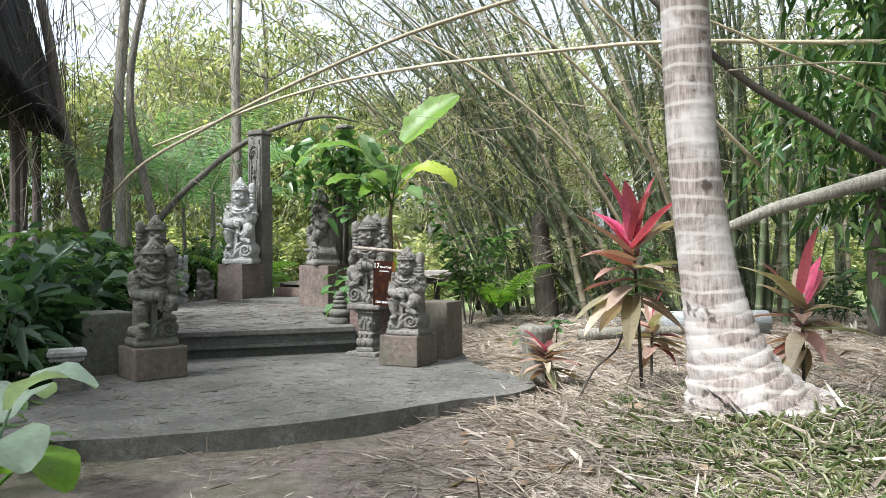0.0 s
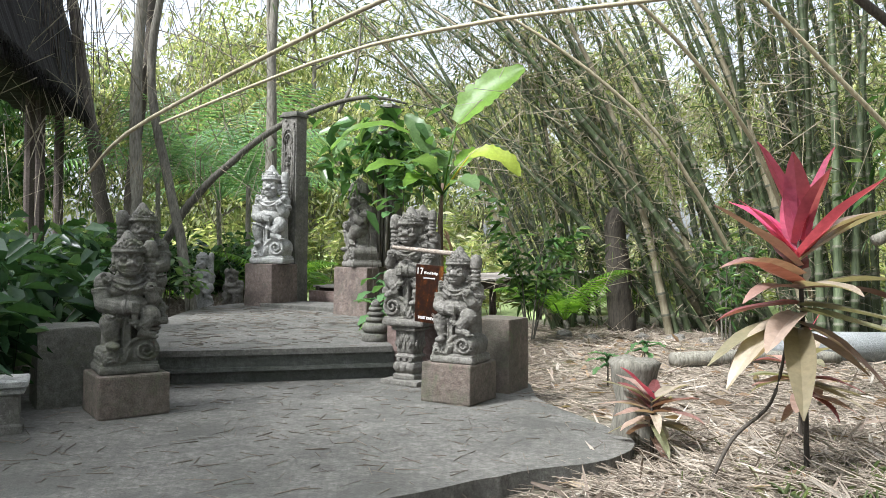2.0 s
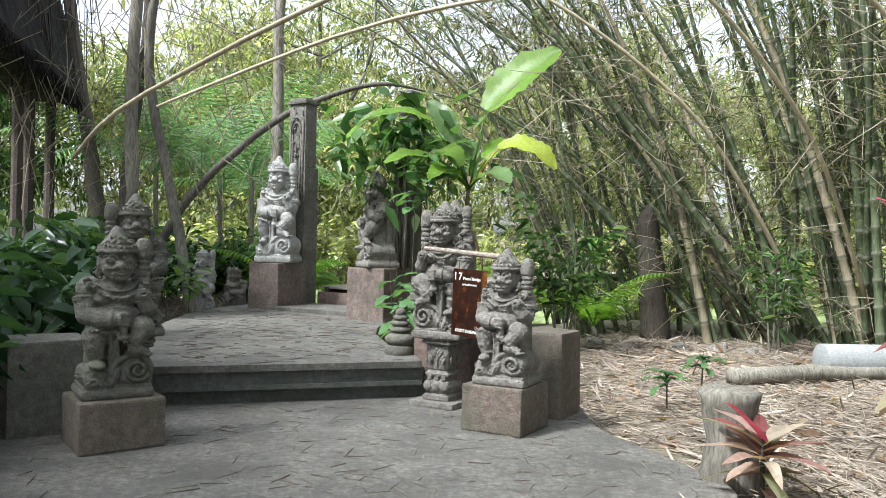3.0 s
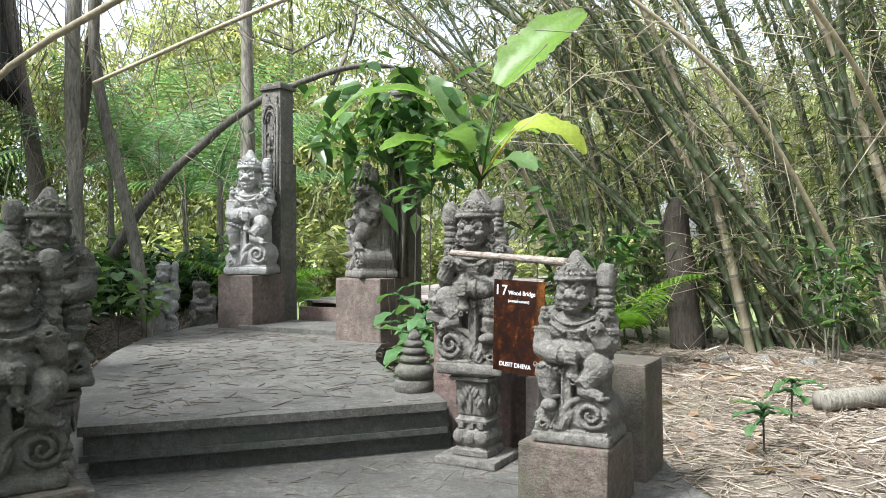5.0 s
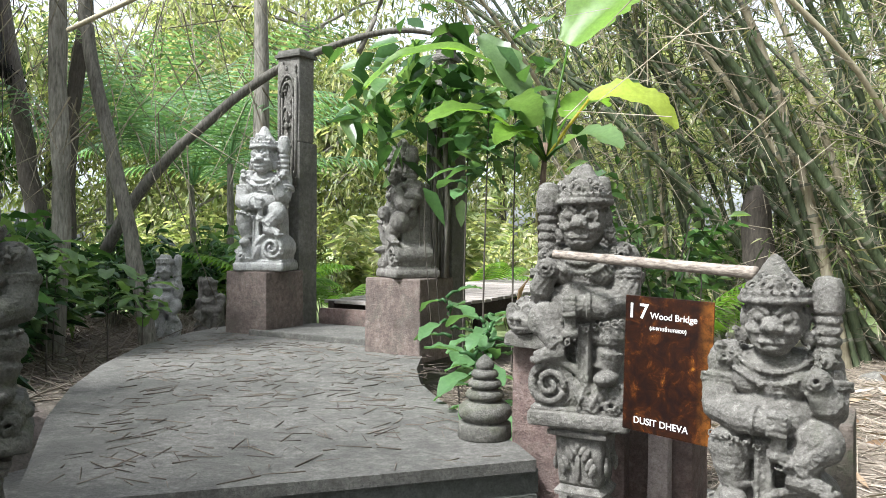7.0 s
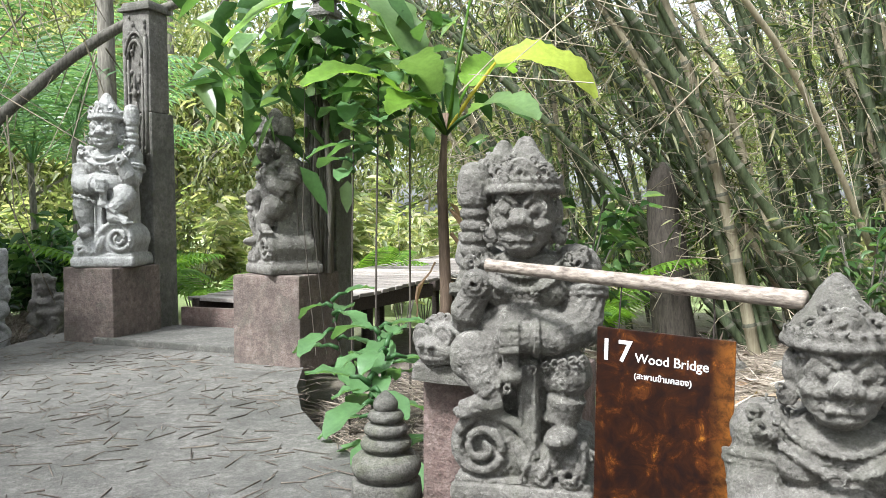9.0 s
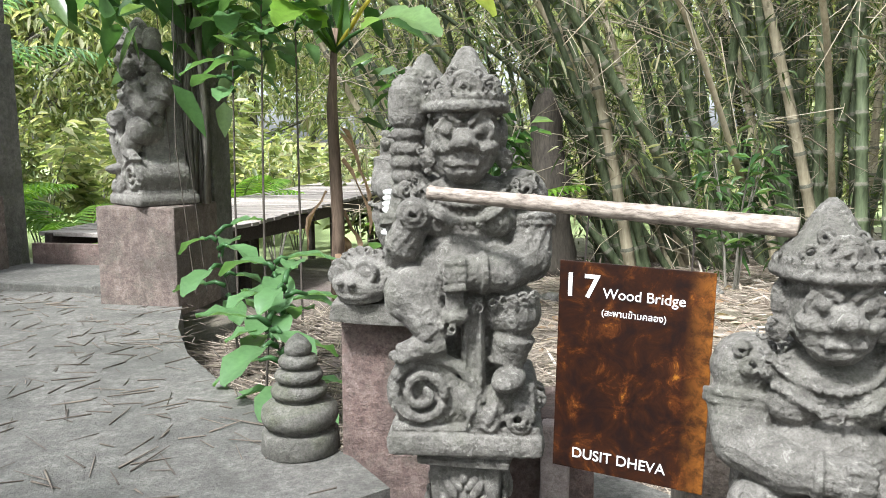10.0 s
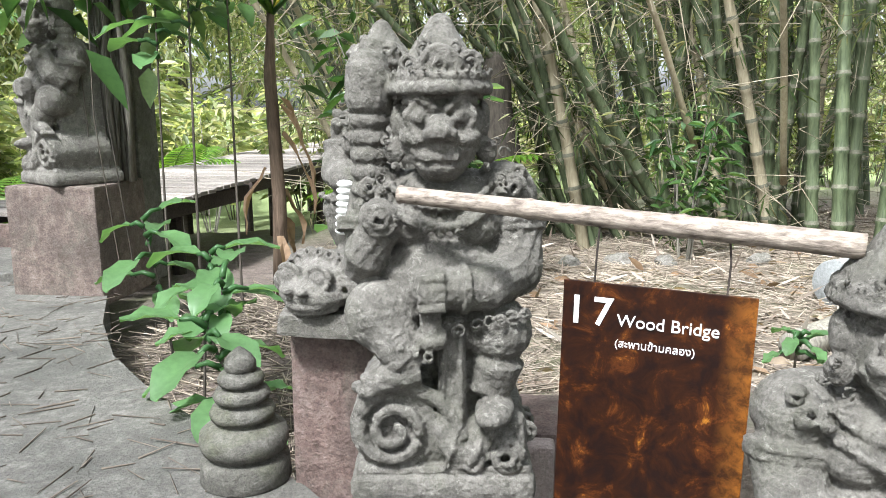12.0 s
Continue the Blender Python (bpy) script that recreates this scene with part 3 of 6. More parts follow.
    # brow band and pointed crown
    for z, r, tb in ((0.866, 0.121, 0.013), (0.888, 0.116, 0.011)):
        add_tube(bm, [(r * math.cos(a), -0.045 + r * math.sin(a), z) for a in [2 * math.pi * k / 28 for k in range(29)]], [tb] * 29, 8, cap=False)
    curls(11, lambda u: (0.125 * math.cos(radians(190 + 160 * u)), -0.045 + 0.125 * math.sin(radians(190 + 160 * u)), 0.902), 0.009)
    crown = [(0.108, 0.845), (0.112, 0.875), (0.110, 0.895), (0.104, 0.912), (0.084, 0.932), (0.062, 0.955), (0.044, 0.982), (0.028, 1.005), (0.010, 1.018)]
    add_lathe(bm, [(r, 0.83 + (z - 0.83) * hat) for r, z in crown], 24, (0, -0.04, 0))
    add_tube(bm, arc(0, -0.135, 0.905, 0.046, 0.040, 0, 180, 10), [0.0095] * 11, 6)
    add_spiral(bm, (0, -0.135, 0.912), 0.024, 0.006, 1.5, 0.009)
    for x in (-1, 1):
        add_spiral(bm, (x * 0.072, -0.115, 0.912), 0.026, 0.007, 1.4, 0.009, x)
        add_spiral(bm, (x * 0.040, -0.105, 0.945), 0.018, 0.005, 1.4, 0.007, -x)
    bmesh.ops.transform(bm, matrix=Matrix.Diagonal((0.84, 0.96, 1, 1)), verts=bm.verts)
    merge(body, bm)
    bm = body
    # ringed club
    prof = [(0.034, 0.44), (0.040, 0.5)]
    z = 0.5
    for k in range(9):
        prof += [(0.036, z), (0.043, z + 0.008), (0.043, z + 0.022), (0.035, z + 0.030)]
        z += 0.036
    prof += [(0.046, z + 0.004), (0.050, z + 0.018), (0.049, z + 0.060), (0.046, z + 0.090), (0.034, z + 0.116), (0.010, z + 0.126)]
    add_lathe(bm, prof, 16, (s * 0.152, -0.035, 0))
    bmesh.ops.transform(bm, matrix=Matrix.Diagonal((width, width, height, 1)), verts=bm.verts)
    ob = mesh_ob(name, bm, mat, True)
    ob.matrix_world = m
    r = ob.modifiers.new("carve", "REMESH")
    r.mode, r.voxel_size, r.use_smooth_shade = "VOXEL", voxel, True
    tx = bpy.data.textures.new("weathering", "CLOUDS")
    tx.noise_scale = 0.03
    d = ob.modifiers.new("weather", "DISPLACE")
    d.texture, d.strength, d.mid_level = tx, 0.006, 0.5
    tv = bpy.data.textures.new("crust", "VORONOI")
    tv.noise_scale = 0.014
    d = ob.modifiers.new("crust", "DISPLACE")
    d.texture, d.strength, d.mid_level = tv, 0.0035, 0.5
    return tagged(ob, label, "statue", group)


def pedestal_block(name, m, sx, sy, sz, mat, label, cap=0.0):
    bm = bmesh.new()
    add_box(bm, sx, sy, sz, (0, 0, 0), 0, 0.018, 0.985, 0.004)
    ob = mesh_ob(name, bm, mat)
    ob.matrix_world = m
    return tagged(ob, label, "pedestal")


def baluster_pedestal(m, label):
    m = m @ Matrix.Diagonal((0.78, 0.78, 0.86, 1))
    root = thing("baluster_pedestal", m, label, "pedestal", "carved baluster pedestals")
    bm = bmesh.new()
    add_box(bm, 0.54, 0.52, 0.055, (0, 0, 0), 0, 0.012, 0.98, 0.004)
    part("base_plate", bm, M_STONE, root)
    bm = bmesh.new()
    add_lathe(bm, [(0.15, 0.05), (0.165, 0.06), (0.165, 0.10), (0.135, 0.12), (0.15, 0.15), (0.165, 0.19), (0.15, 0.235), (0.12, 0.25), (0.115, 0.28), (0.145, 0.29), (0.15, 0.31), (0.13, 0.325), (0.12, 0.34)], 28, square=0.75)
    for x in (-1, 0, 1):
        add_ball(bm, (x * 0.1, -0.15, 0.19), (0.05, 0.03, 0.05))
        add_box(bm, 0.05, 0.03, 0.05, (x * 0.085, -0.128, 0.25), 0, 0.006)
    part("foot", bm, M_STONE, root, smooth=False)
    bm = bmesh.new()
    add_lathe(bm, [(0.118, 0.34), (0.125, 0.36), (0.135, 0.50), (0.14, 0.59)], 28, square=0.8)
    for q in range(4):
        mq = Matrix.Rotation(q * math.pi / 2, 4, "Z")
        for x in (-1, 1):
            for k in range(4):
                t = bmesh.new()
                add_ball(t, (x * (0.028 + 0.02 * k), -0.136 - 0.004 * k, 0.53 - 0.035 * k + 0.012 * (k % 2)), (0.02, 0.014, 0.04), (0, x * (38 - 6 * k), 0), 8)
                bmesh.ops.transform(t, matrix=mq, verts=t.verts)
                merge(bm, t)
        t = bmesh.new()
        add_ball(t, (0, -0.137, 0.55), (0.022, 0.02, 0.024), seg=8)
        add_ball(t, (0, -0.134, 0.44), (0.018, 0.016, 0.07), seg=8)
        bmesh.ops.transform(t, matrix=mq, verts=t.verts)
        merge(bm, t)
    part("leaf_carved_shaft", bm, M_STONE, root, smooth=True)
    bm = bmesh.new()
    add_lathe(bm, [(0.145, 0.59), (0.175, 0.60), (0.18, 0.62), (0.165, 0.63), (0.19, 0.64), (0.195, 0.665), (0.16, 0.675), (0.19, 0.685), (0.2, 0.71)], 28, square=0.85)
    part("capital", bm, M_STONE, root)
    return root


# ---- the sign-side group ----
GROUP = -26.0
red = pedestal_block("plinth", pose(-0.895, 9.93, 0.10, 0, 0, GROUP), 0.60, 0.5, 0.90, M_RED, "faded red plastered plinth behind the tall guardian")
tagged(red, group="plinths")
baluster_pedestal(pose(-0.955, 9.30, SLAB_Z, 0, 0, GROUP), "grey carved stone baluster pedestal with leaf reliefs")
guardian("guardian_statue", pose(-0.95, 9.33, SLAB_Z + 0.555, 0, 0, GROUP + 6), "weathered grey stone guardian statue holding a bamboo pole", M_STONE, -1, 3, 0.0042, 1.12, 1.13)
pedestal_block("plinth", pose(-0.435, 8.53, SLAB_Z, 0, 0, GROUP), 0.48, 0.48, 0.335, M_BLOCK, "square brown laterite plinth on the paving")
guardian("guardian_statue", pose(-0.425, 8.50, SLAB_Z + 0.335, 0, 0, GROUP + 2), "weathered grey stone guardian with a scroll at its knee", M_STONE, 1, 5, 0.0042, 1.03, 0.965)
pedestal_block("plinth", pose(-0.10, 9.12, 0.08, 0, 0, GROUP), 0.42, 0.42, 0.735, M_BLOCK, "tall brown mossy stone plinth beside the guardian")
pedestal_block("plinth", pose(-0.585, 9.50, 0.08, 0, 0, GROUP), 0.10, 0.09, 0.56, M_PALE_POST, "slim pale plastered post behind the hanging sign")
pedestal_block("plinth", pose(-0.53, 9.76, 0.05, 0, 0, GROUP), 0.40, 0.36, 0.58, M_RED, "low dark red plastered plinth behind the sign")
guardian("guardian_statue", pose(-0.90, 9.97, 0.995, 0, 0, GROUP - 14), "mossy grey stone figure crouching on the red plinth", M_STONE, 1, 9, 0.006, 0.95, 0.90)

# ---- the facing group ----
pedestal_block("plinth", pose(-2.97, 7.66, SLAB_Z, 0, 0, 42), 0.52, 0.52, 0.315, M_BLOCK, "square brown laterite plinth beside the shrubs")
# Both guardians here have their shade put into the stone colour.
guardian("guardian_statue", pose(-2.98, 7.66, SLAB_Z + 0.315, 0, 0, 38), "weathered stone guardian, its shade put into the darker stone", M_STONE_DARK, 1, 12, 0.0055, 1.1, 1.07)
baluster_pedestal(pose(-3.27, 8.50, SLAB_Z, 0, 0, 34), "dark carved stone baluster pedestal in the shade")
guardian("guardian_statue", pose(-3.27, 8.50, SLAB_Z + 0.60, 0, 0, 30), "weathered stone guardian on a carved pedestal, shade put into its stone", M_STONE_DARK, -1, 14, 0.0055, 1.08, 1.05)
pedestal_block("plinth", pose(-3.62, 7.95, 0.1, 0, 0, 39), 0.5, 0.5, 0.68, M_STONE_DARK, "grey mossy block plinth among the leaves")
bol = thing("bollard", pose(-3.48, 6.93, SLAB_Z, 0, 0, 30), "short pale grey stone bollard with a moulded cap", "bollard")
bm = bmesh.new()
add_lathe(bm, [(0.135, 0.0), (0.135, 0.05), (0.115, 0.065), (0.11, 0.24), (0.105, 0.26)], 28, square=0.9)
part("shaft", bm, M_STONE, bol)
bm = bmesh.new()
add_lathe(bm, [(0.115, 0.26), (0.145, 0.275), (0.15, 0.295), (0.13, 0.305), (0.165, 0.32), (0.168, 0.355), (0.155, 0.365)], 28, square=0.9)
part("cap", bm, M_STONE_PALE, bol, "pale moulded cap")

# ---- the gate ----


def spire_pillar(m, label):
    root = thing("gate_pillar", m, label, "pillar", "gate pillars")
    bm = bmesh.new()
    add_box(bm, 0.36, 0.32, 2.10, (0, 0.02, 0), 0, 0.015, 0.95, 0.004)
    part("lower_shaft", bm, M_STONE_DARK, root, "plain dark lower block")
    bm = bmesh.new()
    prof, z, r = [(0.15, 2.08)], 2.10, 0.17
    for k in range(7):
        prof += [(r, z), (r * 1.08, z + 0.025), (r * 1.02, z + 0.055), (r * 0.74, z + 0.07), (r * 0.70, z + 0.125)]
        z, r = z + 0.13, r * 0.94
    prof += [(r * 1.25, z), (r * 1.25, z + 0.035), (r * 0.6, z + 0.06)]
    add_lathe(bm, prof, 28, square=0.8)
    part("tiered_spire", bm, M_STONE, root, "grey tiered spire with stacked mouldings")
    return root


def gate_pillar(m, label):
    root = thing("gate_pillar", m, label, "pillar", "gate pillars")
    bm = bmesh.new()
    add_box(bm, 0.44, 0.36, 2.15, (0, 0.02, 0), 0, 0.015, 0.97, 0.004)
    part("lower_shaft", bm, M_STONE_DARK, root, "plain dark lower block")
    bm = bmesh.new()
    add_box(bm, 0.40, 0.30, 0.95, (0, 0, 2.15), 0, 0.02, 0.97, 0.006)
    for x in (-1, 1):
        add_tube(bm, [(x * 0.15, -0.16, 1.65), (x * 0.15, -0.165, 2.85)], [0.022, 0.022], 8)
        add_tube(bm, [(x * 0.10, -0.165, 1.65), (x * 0.10, -0.165, 2.65)], [0.014, 0.014], 8)
    add_tube(bm, arc(0, -0.165, 2.66, 0.10, 0.16, 0, 180, 12), [0.02] * 13, 6)
    add_tube(bm, arc(0, -0.165, 2.68, 0.14, 0.22, 0, 180, 12), [0.016] * 13, 6)
    add_ball(bm, (0, -0.17, 2.10), (0.05, 0.03, 0.16))
    add_ball(bm, (0, -0.18, 2.33), (0.032, 0.03, 0.045))
    add_ball(bm, (0, -0.18, 2.43), (0.02, 0.02, 0.08))
    add_ball(bm, (0, -0.17, 1.88), (0.045, 0.03, 0.14))
    rng = random.Random(4)
    for k in range(70):
        add_ball(bm, (rng.uniform(-0.17, 0.17), -0.155, rng.uniform(1.65, 3.05)), (rng.uniform(0.012, 0.028),) * 2 + (rng.uniform(0.015, 0.03),), seg=6)
    part("carved_panel", bm, M_STONE, root, "grey niche panel with a small standing relief", True)
    bm = bmesh.new()
    add_box(bm, 0.46, 0.36, 0.04, (0, 0, 3.10), 0, 0.01)
    add_box(bm, 0.42, 0.32, 0.05, (0, 0, 3.14), 0, 0.015, 0.9)
    part("cap", bm, M_STONE_DARK, root)
    return root


gd = Matrix.Rotation(radians(GATE), 4, "Z")
for c, side, mat in (((-3.97, 14.54), -1, M_STONE_PALE), ((-2.15, 13.17), 1, M_STONE)):
    pedestal_block("gate_pedestal", pose(c[0], c[1], 0.40, 0, 0, GATE), 0.62, 0.62, 0.77, M_GATE, "square faded red plastered gate pedestal with lichen")
    back = gd @ Vector((0.05 if side < 0 else 0.12, 0.46, 0))
    (gate_pillar if side < 0 else spire_pillar)(pose(c[0] + back.x, c[1] + back.y, 0.40, 0, 0, GATE) @ Matrix.Diagonal((0.86, 0.9, 1.06, 1)), "tall dark stone gate pillar with a carved niche" if side < 0 else "tall dark stone gate pillar under a tiered spire")
    if side < 0:
        guardian("guardian_statue", pose(c[0] + 0.02, c[1] - 0.02, 1.17, 0, 0, GATE + 22), "stone guardian statue standing before the gate pillar, sunlight put into its paler stone", mat, 1, 19, 0.008, 1.5, 1.62)
    else:
        guardian("guardian_statue", pose(c[0] - 0.02, c[1] - 0.02, 1.17, 0, 0, GATE - 34), "grey stone guardian statue half hidden by leaves", mat, 1, 21, 0.009, 1.3, 1.30)

# ---- wooden bridge ----


def bridge():
    root = thing("wooden_bridge", pose(0, 0, 0), "grey weathered plank footbridge on dark beams beyond the gate", "bridge")
    pts = [Vector(p) for p in ((-2.72, 14.75, 0.745), (-1.35, 16.9, 0.83), (-0.3, 19.0, 0.86), (0.7, 21.4, 0.87), (2.6, 24.2, 0.88), (5.0, 26.6, 0.88), (9.0, 29.5, 0.88))]
    bm = bmesh.new()
    add_box(bm, 0.138, 1.7, 0.04, (0, 0, 0), 0, 0.006)
    me = bpy.data.meshes.new("plank")
    bm.to_mesh(me)
    bm.free()
    me.materials.append(M_PLANK)
    rng = random.Random(2)
    for a, b in zip(pts, pts[1:]):
        d = b - a
        n = int(d.length / 0.15)
        yaw = math.degrees(math.atan2(d.y, d.x))
        for k in range(n):
            p = a + d * ((k + 0.5) / n)
            ob = new("plank", me)
            ob.parent = root
            ob.matrix_world = pose(p.x, p.y, p.z + rng.uniform(-0.006, 0.006), 0, rng.uniform(-1, 1), yaw + rng.uniform(-1, 1))
        for off in (-0.72, 0.72):
            bm = bmesh.new()
            nrm = Vector((-d.y, d.x, 0)).normalized() * off
            add_box(bm, d.length, 0.09, 0.16, m=Matrix.Translation((a + b) / 2 + nrm - Vector((0, 0, 0.165))) @ pose(0, 0, 0, 0, 0, yaw), bevel=0.008)
            part("beam", bm, M_DARKWOOD, root, "dark timber bearer")
        for off in (-0.6, 0.6):
            nrm = Vector((-d.y, d.x, 0)).normalized() * off
            bm = bmesh.new()
            q = (a + b) / 2 + nrm
            add_tube(bm, [(q.x, q.y, -0.6), (q.x, q.y, q.z - 0.15)], [0.07, 0.065], 8)
            part("support_post", bm, M_DARKWOOD, root)
    return root


bridge()
bm = bmesh.new()
add_box(bm, 1.5, 0.06, 0.21, (0, 0, 0), 0, 0.006)
ob = mesh_ob("bridge_step", bm, M_RED)
ob.matrix_world = pose(-2.76, 14.68, PLAT_Z + 0.03, 0, 0, GATE)
tagged(ob, "faded red riser board where the footbridge begins", "step", kind="structure")

# ---- pole, sign, small chedi ----


def bamboo_tube(bm, a, b, r0, r1, nodes, sides=12):
    a, b = Vector(a), Vector(b)
    pts, rad = [], []
    for k in range(nodes):
        for s, g in ((0.0, 1.13), (0.04, 1.0), (0.5, 0.97), (0.95, 1.0)):
            t = (k + s) / nodes
            pts.append(a.lerp(b, t))
            rad.append((r0 + (r1 - r0) * t) * g)
    pts.append(b)
    rad.append(r1)
    add_tube(bm, pts, rad, sides)


POLE_A, POLE_B = Vector((-1.11, 9.15, 1.455)), Vector((-0.49, 8.50, 1.405))
bm = bmesh.new()
bamboo_tube(bm, POLE_A, POLE_B, 0.0185, 0.0225, 3)
M_POLE = woody("old_bamboo_pole", (0.06, 0.045, 0.036), (0.31, 0.26, 0.215), (2.2, 2.2, 9), 13, 0.65)
tagged(mesh_ob("bamboo_pole", bm, M_POLE, True), "weathered brown bamboo pole resting across two guardians", "pole")

sign_yaw = -42.0
sign = thing("hanging_sign", pose(-0.728, 8.752, 1.047, 0, 1.5, sign_yaw), "rusted steel sign with white lettering hung from the pole", "sign")
SW, SH = 0.36, 0.505
bm = bmesh.new()
add_box(bm, SW, 0.006, SH + 0.014, (0, 0, -SH / 2 - 0.014), 0, 0.0015)
plate = part("plate", bm, M_SIGN, sign)
for x in (-0.12, 0.125):
    bm = bmesh.new()
    add_tube(bm, [(x, 0, SH / 2 - 0.015), (x + 0.002, 0, SH / 2 + 0.06), (x - x * 0.05, 0, SH / 2 + 0.135)], [0.0022] * 3, 6)
    part("wire", bm, M_DARKWOOD, sign)


def lettering(txt, size, x, z, name, bold=0.0, spacing=1.0):
    cu = bpy.data.curves.new(name, "FONT")
    cu.body, cu.size, cu.extrude, cu.offset = txt, size, 0.0012, bold
    cu.space_character = spacing
    ob = new(name, cu)
    me = bpy.data.meshes.new_from_object(ob.evaluated_get(bpy.context.evaluated_depsgraph_get()))
    bpy.data.objects.remove(ob)
    me.materials.clear()
    me.materials.append(M_WHITE)
    ob = new(name, me)
    ob.parent = plate
    ob.matrix_local = pose(x, -0.0045, z, 90, 0, 0)
    return tagged(ob, "white painted lettering")


lettering("17", 0.08, -0.172, 0.168, "number", 0.0010, 1.3)
lettering("Wood Bridge", 0.0345, -0.072, 0.170, "title", 0.0)
lettering("DUSIT DHEVA", 0.036, -0.132, -0.236, "name_line", 0.0)
lettering("(สะพานข้ามคลอง)", 0.0213, -0.074, 0.128, "script_line")

bm = bmesh.new()
add_lathe(bm, [(0.14, 0.0), (0.145, 0.005), (0.14, 0.075), (0.135, 0.08), (0.112, 0.085), (0.112, 0.095), (0.132, 0.105), (0.142, 0.13), (0.137, 0.165), (0.11, 0.188), (0.082, 0.195), (0.08, 0.203), (0.1, 0.212),
               (0.104, 0.228), (0.095, 0.246), (0.066, 0.256), (0.066, 0.262), (0.086, 0.27), (0.09, 0.284), (0.08, 0.302), (0.054, 0.31), (0.054, 0.315), (0.071, 0.323), (0.074, 0.337), (0.064, 0.354), (0.04, 0.362), (0.05, 0.37), (0.05, 0.39), (0.036, 0.412), (0.016, 0.43), (0.006, 0.437)], 28)
chedi = mesh_ob("stone_chedi", bm, M_STONE_DARK, True)
chedi.matrix_world = pose(-1.41, 9.94, PLAT_Z)
tagged(chedi, "small dark mossy stone chedi with stacked rings on the platform", "stone ornament")

# ---- vegetation builders ----


def rand_dirs(n, rng, up=0.0):
    d = rng.normal(size=(n, 3))
    d[:, 2] += up
    return unit(d)


def blade(bm, base, yaw, length, width, rise, curl, fold=0.25, seg=6, wave=0.0, phase=0.0):
    """A long arching leaf with a folded midrib, narrow at both ends."""
    c, s = math.cos(yaw), math.sin(yaw)
    rows = []
    for i in range(seg + 1):
        t = i / seg
        ang = rise - curl * t
        if i == 0:
            p = Vector(base)
        else:
            p = p + Vector((c * math.cos(ang), s * math.cos(ang), math.sin(ang))) * (length / seg)
        w = width * 0.5 * (math.sin(math.pi * min(1, 0.12 + 0.88 * t) ** 0.8) ** 0.75 if t < 1 else 0.02) + 0.002
        nrm = Vector((-math.sin(ang) * c, -math.sin(ang) * s, math.cos(ang)))
        sd = Vector((-s, c, 0))
        lift = nrm * (w * fold) + nrm * wave * math.sin(phase + t * 9)
        rows.append((bm.verts.new(p + sd * w + lift), bm.verts.new(p), bm.verts.new(p - sd * w + lift)))
    for a, b in zip(rows, rows[1:]):
        bm.faces.new((a[0], a[1], b[1], b[0]))
        bm.faces.new((a[1], a[2], b[2], b[1]))


def cordyline(m, label, stems, seed, pink=0.5, size=1.0):
    root = thing("cordyline_plant", m, label, "plant", "cordylines")
    rng = random.Random(seed)
    for (sx, sy), top in stems:
        bm = bmesh.new()
        add_tube(bm, [(0, 0, -0.05), (sx * 0.4, sy * 0.4, top * 0.5), (sx, sy, top)], [0.016, 0.014, 0.012], 7)
        part("stem", bm, M_BARK_DARK, root)
        for mat, lo, hi, n in ((M_CORDY, 0.75, 1.45, int(9 * pink)), (M_CORDY_DARK, -0.45, 0.95, int(25 - 2 * pink))):
            bm = bmesh.new()
            for k in range(n):
                ri = rng.uniform(lo, hi)
                blade(bm, (sx, sy, top - 0.42 * size * max(0.0, 1 - (ri + 0.45) / 1.85) ** 1.3), rng.uniform(0, 6.28), size * rng.uniform(0.36, 0.56), size * rng.uniform(0.09, 0.145), ri, rng.uniform(0.0, 0.45) if mat is M_CORDY else rng.uniform(0.1, 0.9), 0.35, 7, 0.006, rng.uniform(0, 6))
            if n:
                part("upper_leaves" if mat is M_CORDY else "lower_leaves", bm, mat, root, "hot pink young leaves" if mat is M_CORDY else "bronze and pale drooping leaves")
    return root


def shrub(m, label, seed, mat, n=260, h=1.2, r=0.8, length=0.28, width=0.09, group="undergrowth shrubs"):
    root = thing("shrub", m, label, "shrub", group)
    rng = np.random.default_rng(seed)
    tips = []
    for k in range(6):
        bm = bmesh.new()
        a = rng.uniform(0, 6.28)
        tip = (r * 0.7 * math.cos(a) * rng.uniform(0.3, 1), r * 0.7 * math.sin(a) * rng.uniform(0.3, 1), h * rng.uniform(0.6, 1.0))
        add_tube(bm, [(0.05 * math.cos(a), 0.05 * math.sin(a), -0.1), (tip[0] * 0.5, tip[1] * 0.5, tip[2] * 0.6), tip], [0.014, 0.01, 0.005], 5)
        part("stem", bm, M_BARK, root)
        tips.append(tip)
    tips = np.array(tips)
    base = tips[rng.integers(0, len(tips), n)] * (0.35 + 0.7 * rng.random((n, 1)))
    pos = base + rng.normal(size=(n, 3)) * 0.1
    way = unit(np.c_[pos[:, :2] + rng.normal(size=(n, 2)) * 0.5, 0.25 + rng.normal(size=n) * 0.35])
    ob = leaf_mesh("foliage", pos, way, length * rng.uniform(0.6, 1.2, n), width * rng.uniform(0.7, 1.2, n), mat, 0.35)
    ob.parent = root
    tagged(ob, kind="stuff")
    return root


